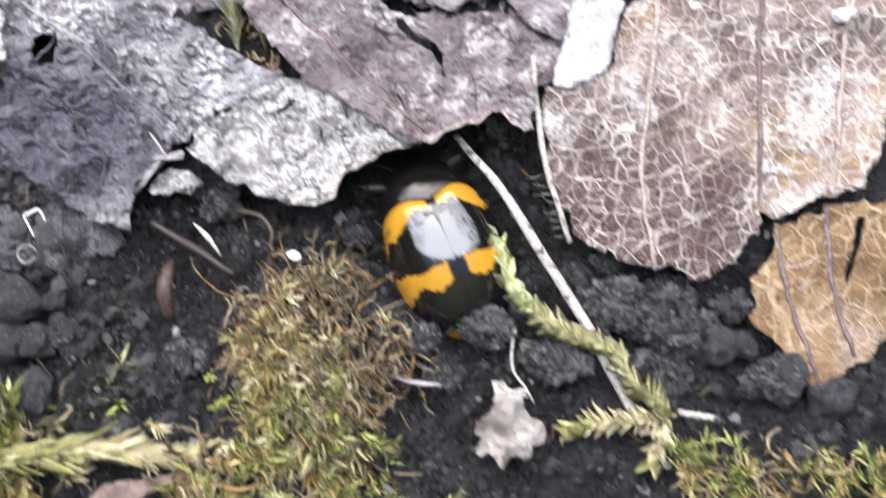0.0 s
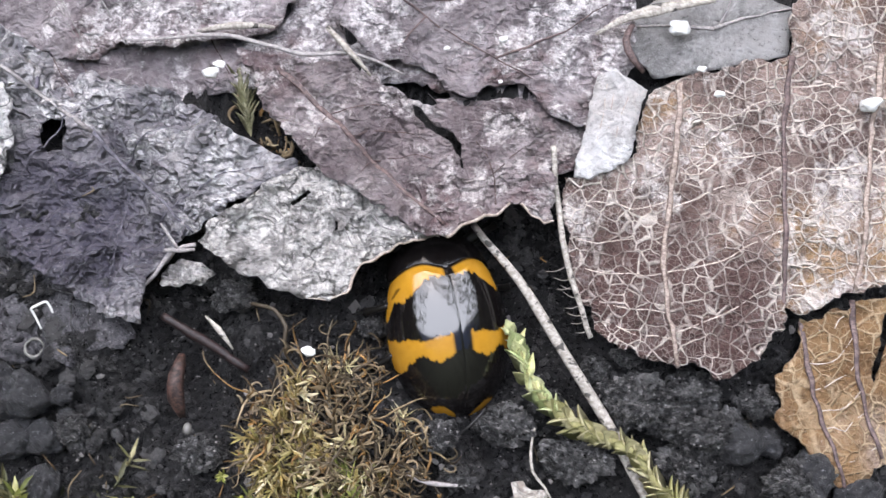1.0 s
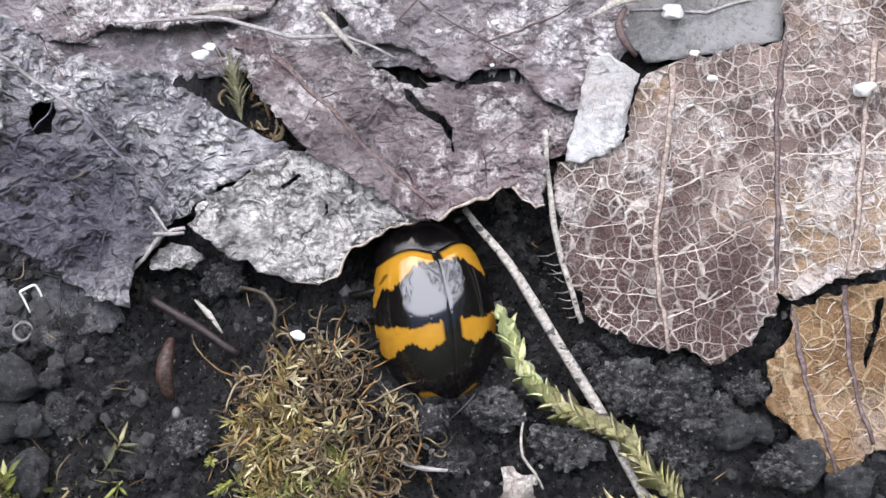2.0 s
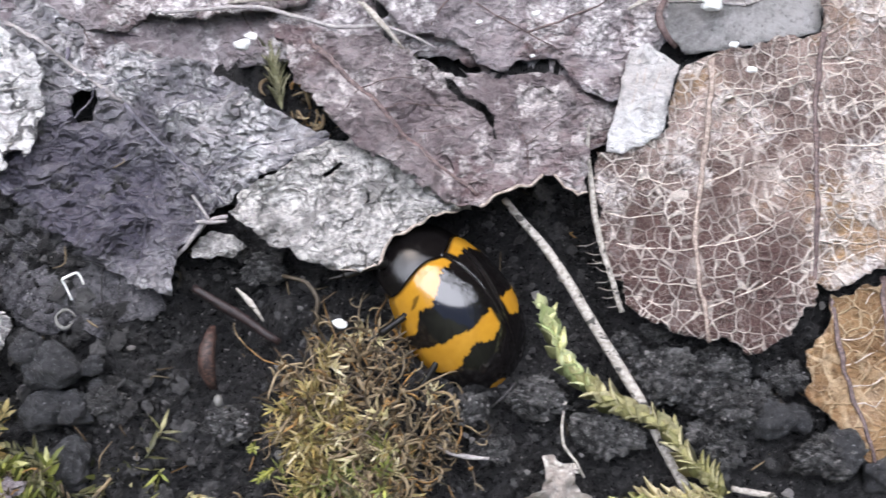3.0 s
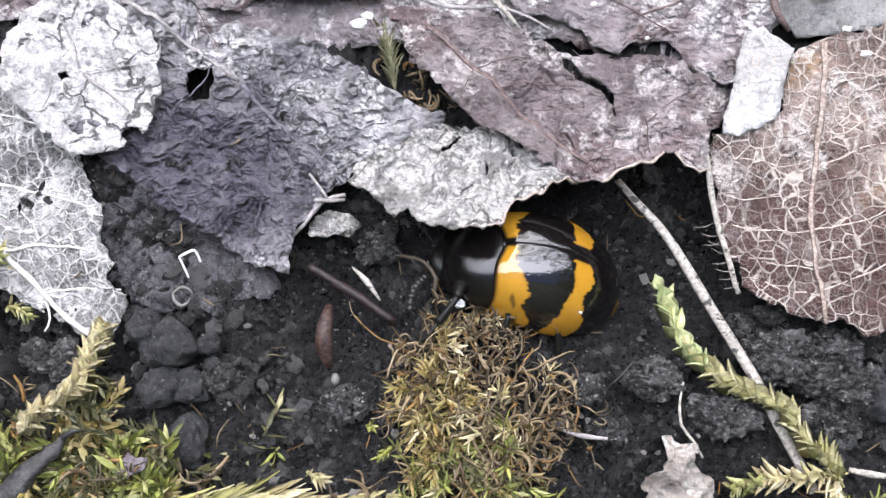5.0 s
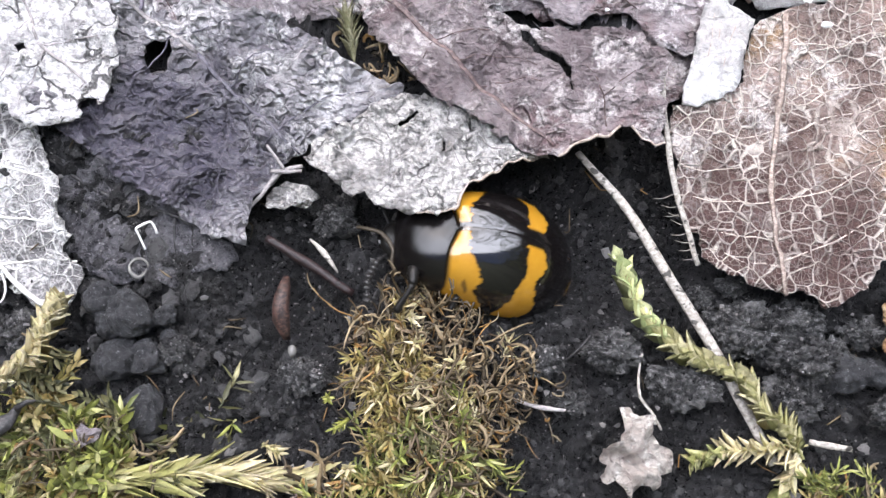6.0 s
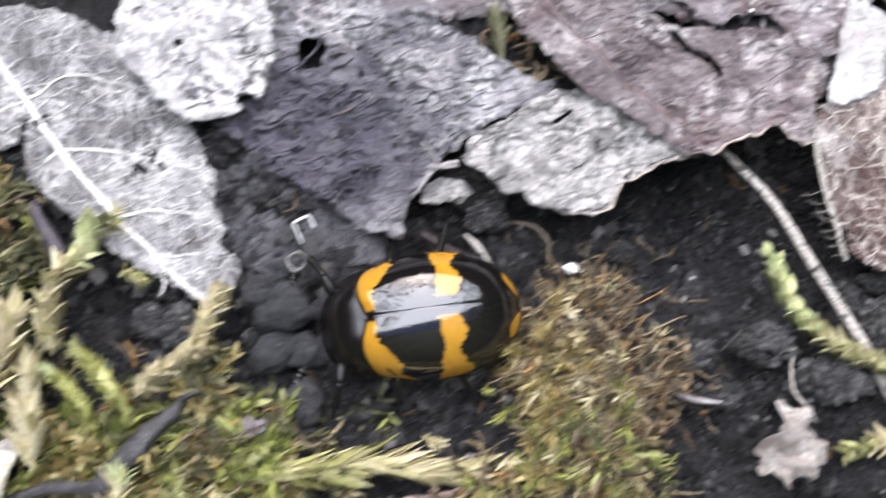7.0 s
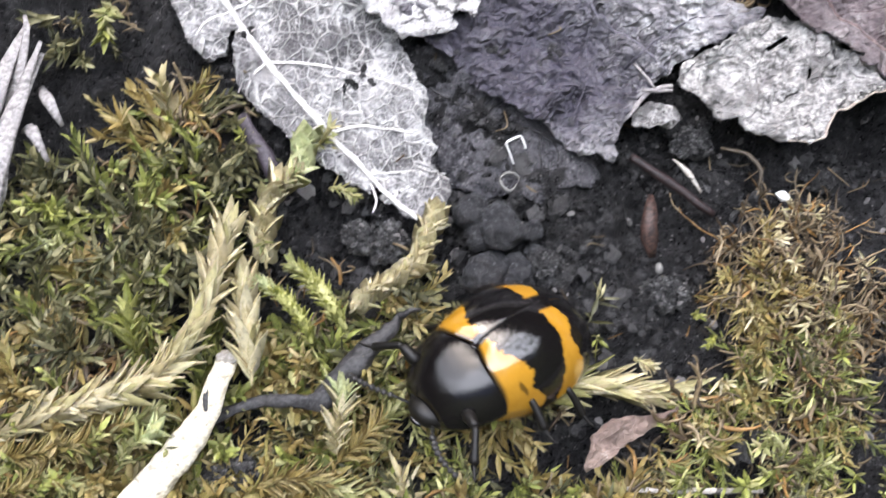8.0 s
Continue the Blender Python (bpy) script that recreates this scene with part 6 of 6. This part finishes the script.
for k, plan in enumerate(([(-27.9, -2.0), (-29.2, -2.6), (-30.6, -3.2), (-33.0, -3.7)], [(-21.0, -4.6), (-22.0, -4.1), (-23.2, -4.0), (-24.4, -4.4)], [(-19.6, -1.5), (-20.2, -2.1), (-20.9, -2.8), (-21.6, -3.5)], [(-30.2, -4.6), (-31.4, -4.3), (-32.6, -4.9), (-34.0, -5.0)])):
    braid("moss_frond", "yellow-brown feathery moss frond lying on the carpet", at_height(plan, [1.5, 1.9, 1.6]), MOSS_GOLD, SPRIG, 0.85, 0.2, 0.16, 30 + k, 0.09, 24, (-85, -55, -20, 20, 55, 85))
rod("dry_stalk", "dark purple-brown stalk beside the silver leaf", at_height([(-25.7, 8.9), (-25.1, 7.9), (-24.3, 6.6), (-23.9, 5.9)], [0.8, 1.1, 1.0, 0.6]), [0.22, 0.3, 0.3, 0.2], STICK_PLUM, "stalk", 10, 0.6, 0.04, 44, 0.2)


# ---- beetle ----
def elytra_material():
    m, nt, b = material("glossy black and orange wing case", 0.1, 1.85)
    c = node(nt, "ShaderNodeAttribute")
    c.attribute_name = "pigment"
    at = millimetres(nt)
    n = noise_of(nt, at, 2.5, 4, 0.6)
    orange = mix(nt, n, (0.36, 0.165, 0.01), (0.52, 0.27, 0.026))
    tone = mix(nt, c.outputs["Fac"], (0.006, 0.005, 0.005), orange)
    nt.links.new(tone, b.inputs["Base Color"])
    pits = node(nt, "ShaderNodeTexVoronoi", [("Vector", millimetres(nt, (0.55, 1, 1))), ("Scale", 5.0)])
    bump(nt, b, step(nt, pits.outputs["Distance"], 0.05, 0.3), 0.01, 0.25)
    return m


ELYTRA = elytra_material()
SHINY = plain_material("glossy black chitin", (0.006, 0.005, 0.005), 0.16, 6.0, 0.012, 0.3, ior=1.55)
LIMB = plain_material("dark brown leg chitin", (0.008, 0.007, 0.006), 0.45, 6.0, 0.01, 0.3, ior=1.4)
BEAD = plain_material("dull grey antenna bead", (0.03, 0.028, 0.027), 0.4, 8.0, 0.01, 0.3)

BASE_X, TAIL_X = 2.2, -3.55


def profile(u):
    """Half width and height of the wing cases at u = 0 (front) to 1 (tail)."""
    back, front = np.clip((u - 0.42) / 0.58, 0, 1), np.clip((0.42 - u) / 0.42, 0, 1)
    w = 2.33 * np.where(u > 0.42, (1 - back ** 2.2) ** 0.5, 1 - 0.17 * front ** 2.2)
    h = 2.36 * np.where(u > 0.42, (1 - back ** 2.0) ** 0.55, 1 - 0.3 * front ** 2.0)
    lip = np.clip(u / 0.05, 0, 1) ** 0.5
    return w * (0.94 + 0.06 * lip), h * (0.9 + 0.1 * lip)


def pigment(u, v):
    """Orange bands on black: u along, v across from the seam (0) to the margin (1); the edges step from stria to stria."""
    row = np.floor(v * 15 + 0.3 * np.sin(9 * u))
    jag = 0.02 * lattice(row * 1.7, row * 0 + 0.3, 2) + 0.008 * lattice(v * 60, u * 40, 5)
    jog = 0.024 * lattice(row * 2.3, row * 0 + 3.3, 12) + 0.008 * lattice(v * 60, u * 40, 15)
    band = lambda lo, hi: np.clip((u - lo) / 0.014, 0, 1) * np.clip((hi - u) / 0.014, 0, 1)
    reach = np.interp(v, [0, 0.1, 0.22, 0.4, 0.6, 0.75, 1.0], [0.03, 0.09, 0.1, 0.19, 0.17, 0.26, 0.3])
    first = band(0.004, reach + jag) * np.clip((v - 0.03) / 0.02, 0, 1)
    front = np.interp(v, [0, 0.12, 0.35, 0.6, 1.0], [0.44, 0.42, 0.45, 0.42, 0.4])
    rear = np.interp(v, [0, 0.1, 0.25, 0.38, 0.55, 0.75, 1.0], [0.56, 0.59, 0.6, 0.55, 0.63, 0.64, 0.58])
    second = band(front + jog, rear - jag) * np.clip((v - 0.055) / 0.02, 0, 1)
    spot = np.clip((0.19 - np.hypot((u - 0.94) * 3.0, v - 0.36 + 0.05 * np.sin(40 * u)) + jag) / 0.04, 0, 1)
    dot = np.clip((np.hypot((u - 0.1) * 2.6, v - 0.6 + 0.04 * np.sin(90 * u)) - 0.03) / 0.04, 0.3, 1)
    # Tail spots are weakened: the tail's own shade is put into the pigment.
    return np.maximum(np.maximum(first * dot, second), 0.8 * spot)


def base_curve(y):
    """The wavy line between neck shield and wing cases: a notch at the seam, lobes, rounded shoulders."""
    return 0.3 * (1 - np.exp(-(y / 0.6) ** 2)) - 0.95 * (np.abs(y) / 2.33) ** 3.5


def elytron(side, parent):
    nu, nv = 150, 90
    u, v = np.meshgrid(np.linspace(0, 1, nu) ** 1.0, np.linspace(0, 1, nv), indexing="ij")
    u = np.where(u > 0.85, 0.85 + 0.15 * np.sin((u - 0.85) / 0.15 * np.pi / 2), u)
    w, h = profile(u)
    a = v * radians(112)
    y = w * np.sin(np.minimum(a, np.pi / 2)) ** 0.92 - np.clip(a - np.pi / 2, 0, 9) * 0.45 * w
    x = BASE_X + (TAIL_X - BASE_X) * u + np.clip(1 - 2.5 * u, 0, 1) * base_curve(w * np.sin(np.minimum(a, np.pi / 2)))
    z = 0.85 + h * np.sign(np.cos(a)) * np.abs(np.cos(a)) ** 0.85
    seam = np.exp(-(y / 0.05) ** 2)
    z = z - 0.014 * seam
    y = np.maximum(y, 0.004)
    verts = np.stack([x, side * y, z], -1).reshape(-1, 3)
    k = (np.arange(nu - 1)[:, None] * nv + np.arange(nv - 1)[None]).ravel()
    f = np.stack([k, k + 1, k + nv + 1, k + nv], 1)
    if side > 0:
        f = f[:, ::-1]
    ob = shape("elytron", verts, f.tolist(), ELYTRA, parent, "glossy black wing case with wavy orange bands")
    col = ob.data.attributes.new("pigment", "FLOAT", "POINT")
    col.data.foreach_set("value", pigment(u, v).ravel().astype(np.float32))
    return ob


def shield(x0, x1, nu=44, nv=49):
    """The neck shield: arched across, falling steeply to the front, its back edge fitted to the wing cases."""
    u, v = np.meshgrid(np.linspace(0, 1, nu), np.linspace(-1, 1, nv), indexing="ij")
    w = 2.02 - 0.95 * u ** 2.0
    top = 0.25 + 2.2 * np.sqrt(1 - (0.985 * (0.3 + 0.7 * u)) ** 2)
    low = 0.9 - 0.85 * u
    end = np.clip((u + 0.02) / 0.08, 0, 1) ** 0.5
    a = v * radians(118)
    c = np.clip(a, -1.57, 1.57)
    y = w * np.sin(c) * end * np.where(np.abs(a) > 1.57, 1 - 0.8 * (np.abs(a) - 1.57), 1)
    x = x0 + (x1 - x0) * u - 0.35 * (1 - np.cos(c)) * (u - 0.25) + (1 - u) * base_curve(w * np.sin(c))
    z = low + (top - low) * np.cos(a) * end
    k = (np.arange(nu - 1)[:, None] * nv + np.arange(nv - 1)[None]).ravel()
    f = np.stack([k, k + nv, k + nv + 1, k + 1], 1).tolist()
    f += [tuple(range(nv)), tuple((nu - 1) * nv + j for j in range(nv))[::-1]]
    return np.stack([x, y, z], -1).reshape(-1, 3), f


def limb(points, radii, sides=8):
    return tube(smooth_line(points, 0.12), radii, sides)


def build_beetle():
    beetle = new("beetle")
    tagged(beetle, "glossy black beetle with wavy orange bands walking on soil", "beetle")
    for side in (1, -1):
        elytron(side, beetle)
    v, f = shield(2.1, 3.85)
    shape("pronotum", v, f, SHINY, beetle, "smooth glossy black neck shield")
    v, f = ball(28, 18)
    body = v * (2.85, 2.1, 0.62) + (-0.6, 0, 0.95)
    shape("abdomen", body, f, SHINY, beetle)
    shape("thorax", v * (1.0, 1.35, 0.6) + (2.7, 0, 0.55), f, SHINY, beetle)
    shape("head", v * (0.6, 0.74, 0.45) + (3.5, 0, -0.05), f, LIMB, beetle)
    for side in (1, -1):
        shape("eye", v * (0.17, 0.12, 0.2) + (3.55, side * 0.68, 0.0), f, LIMB, beetle)
        shape("scutellum" if side > 0 else "mouthpart", v * ((0.16, 0.14, 0.05) if side > 0 else (0.2, 0.3, 0.12)) + ((2.14, 0, 2.33) if side > 0 else (3.95, 0, -0.28)), f, SHINY, beetle)
    movers = []
    for side in (1, -1):
        root = np.array([3.8, side * 0.6, -0.1])
        way = smooth_line([(0, 0, 0), (0.55, side * 0.5, 0.25), (0.95, side * 1.25, 0.3), (0.95, side * 2.1, 0.15)], 0.05)
        n, pieces = 11, []
        for k in range(n):
            p = way[int((k + 0.5) / n * (len(way) - 1))]
            q = way[min(len(way) - 1, int((k + 0.5) / n * (len(way) - 1)) + 1)] - p
            q = q / np.linalg.norm(q)
            r = 0.07 if k < 3 else 0.135
            bv, bf = ball(10, 7)
            right = np.cross(q, (0, 0, 1))
            pieces.append((p + (bv[:, :1] * q * 0.1 + bv[:, 1:2] * right * r + bv[:, 2:] * np.cross(right, q) * r * 0.8), bf))
        ob = shape("antenna", *limb([tuple(q) for q in way[::12]], [0.045, 0.04], 6), BEAD, beetle, "beaded dark grey antenna")
        for bv, bf in pieces:
            shape("bead", bv, bf, BEAD, ob)
        ob.location = Vector(root) * MM
        movers.append((ob, root, side, "antenna", 0.0))
        for k, (x, reach, back, phase) in enumerate(((3.1, 1.0, 0.75, 0.0), (1.2, 1.15, -0.1, 0.5), (-0.4, 1.2, -0.9, 0.0))):
            root = np.array([x, side * 1.0, 0.7])
            knee = (0.45 * back, side * reach, 0.35)
            foot = (0.95 * back, side * (reach + 0.75), -0.45)
            toe = (1.25 * back + 0.05, side * (reach + 1.25), -0.68)
            made = [limb([(0, 0, 0), (0.25 * back, side * reach * 0.5, 0.25), knee], [0.13, 0.24, 0.15]), limb([knee, ((knee[0] + foot[0]) / 2, (knee[1] + foot[1]) / 2, 0.0), foot], [0.12, 0.13, 0.17]), limb([foot, ((foot[0] + toe[0]) / 2, (foot[1] + toe[1]) / 2, -0.6), toe], [0.07, 0.06, 0.03])]
            lv, lf = joined(made)
            ob = shape("leg", lv, lf, LIMB, beetle, "slender black jointed leg")
            ob.location = Vector(root) * MM
            movers.append((ob, root, side, "leg", (phase + (0.5 if side > 0 else 0.0)) % 1.0))
    return beetle, movers


BEETLE, MOVERS = build_beetle()
# seconds; x, y, z of the body in millimetres; heading, nose up, lean (left side up)
TRAIL = [
    (0.0, 0.07, 7.28, -1.39, 112, 8, 2),
    (0.2, 0.24, 7.29, -1.39, 105, 7, 6),
    (0.5, -0.47, 7.58, -1.4, 101, 5, 11),
    (0.7, -0.51, 7.92, -1.36, 100, 5, 11),
    (1.0, -0.76, 7.93, -1.32, 99, 5, 13),
    (1.5, -0.92, 8.45, -1.24, 96, 7, 13),
    (2.8, -1.57, 7.14, -1.28, 120, 15, 29),
    (3.0, -1.98, 7.37, -1.28, 127, 17, 35),
    (3.2, -2.43, 7.54, -1.24, 129, 18, 39),
    (3.5, -2.58, 7.77, -1.19, 132, 19, 36),
    (4.0, -3.37, 8.07, -1.31, 149, 19, 31),
    (4.5, -3.15, 7.8, -1.29, 160, 15, 23),
    (4.7, -3.1, 7.84, -1.2, 163, 18, 24),
    (5.8, -2.57, 7.64, -0.95, 175, 27, 18),
    (6.0, -3.29, 7.6, -0.9, 170, 27, 16),
    (6.2, -3.87, 7.57, -0.84, 167, 26, 4),
    (6.5, -7.08, 6.75, -0.28, 173, 6, 9),
    (6.8, -9.32, 5.42, 0.05, 186, -3, 3),
    (7.0, -11.01, 4.87, 0.22, 188, 2, 1),
    (7.2, -12.11, 3.72, 0.18, 202, 4, 9),
    (7.3, -12.9, 3.6, 0.21, 206, 8, 11),
    (7.5, -14.9, 2.54, 0.53, 201, 20, 12),
    (7.8, -16.08, 1.34, 0.81, 209, 28, 24),
    (8.0, -15.97, -0.19, 1.32, 207, 34, 32),
]


FLAP_HINGE, BROWN_HINGE = (*[(-5.37, 13.06)][0], 1.5), (*[(-4.29, 17.19)][0], 1.7)
# degrees by which the pale flap and the slit leaf are lifted as the beetle pushes out below them
LIFTS = [(0.0, 0, 0), (1.5, 0, 0), (2.9, 2, 3), (3.5, 18, 6), (4.0, 24, 7), (4.5, 30, 8), (5.2, 24, 7), (6.0, 12, 4), (6.5, 5, 2), (7.0, 4, 2), (8.0, 4, 2)]


def lifted(ob, hinge, angle):
    """The pose of a leaf turned up by so many degrees about a line along x through hinge."""
    return Matrix.Translation(hinge) @ pose(0, 0, 0, -angle) @ Matrix.Translation(Vector(ob.location) - hinge)


def motions():
    for ob, hinge, k in ((flap_leaf, Vector(FLAP_HINGE) * MM, 1), (brown_leaf, Vector(BROWN_HINGE) * MM, 2)):
        walk(ob, [(row[0], m) for row, m in [(row, lifted(ob, hinge, row[k])) for row in LIFTS]])
    walk(BEETLE, [(t, pose(x * MM, y * MM, z * MM, lean, -nose, heading)) for t, x, y, z, heading, nose, lean in TRAIL])
    for ob, root, side, kind, phase in MOVERS:
        rows = []
        for k in range(33):
            t = 0.25 * k
            pace = 1.0 if t > 5.4 else (0.5 if 1.6 < t < 5.0 else 0.2)
            a = 2 * math.pi * (1.9 * t + phase)
            if kind == "leg":
                m = pose(*(c * MM for c in root), side * 8 * pace * max(0.0, math.sin(a)), 0, side * 16 * pace * math.cos(a))
            else:
                m = pose(*(c * MM for c in root), 0, 6 * math.sin(3.1 * t + side), side * 10 * math.sin(2.3 * t + 0.8 * side))
            rows.append((t, m))
        walk(ob, rows)


motions()
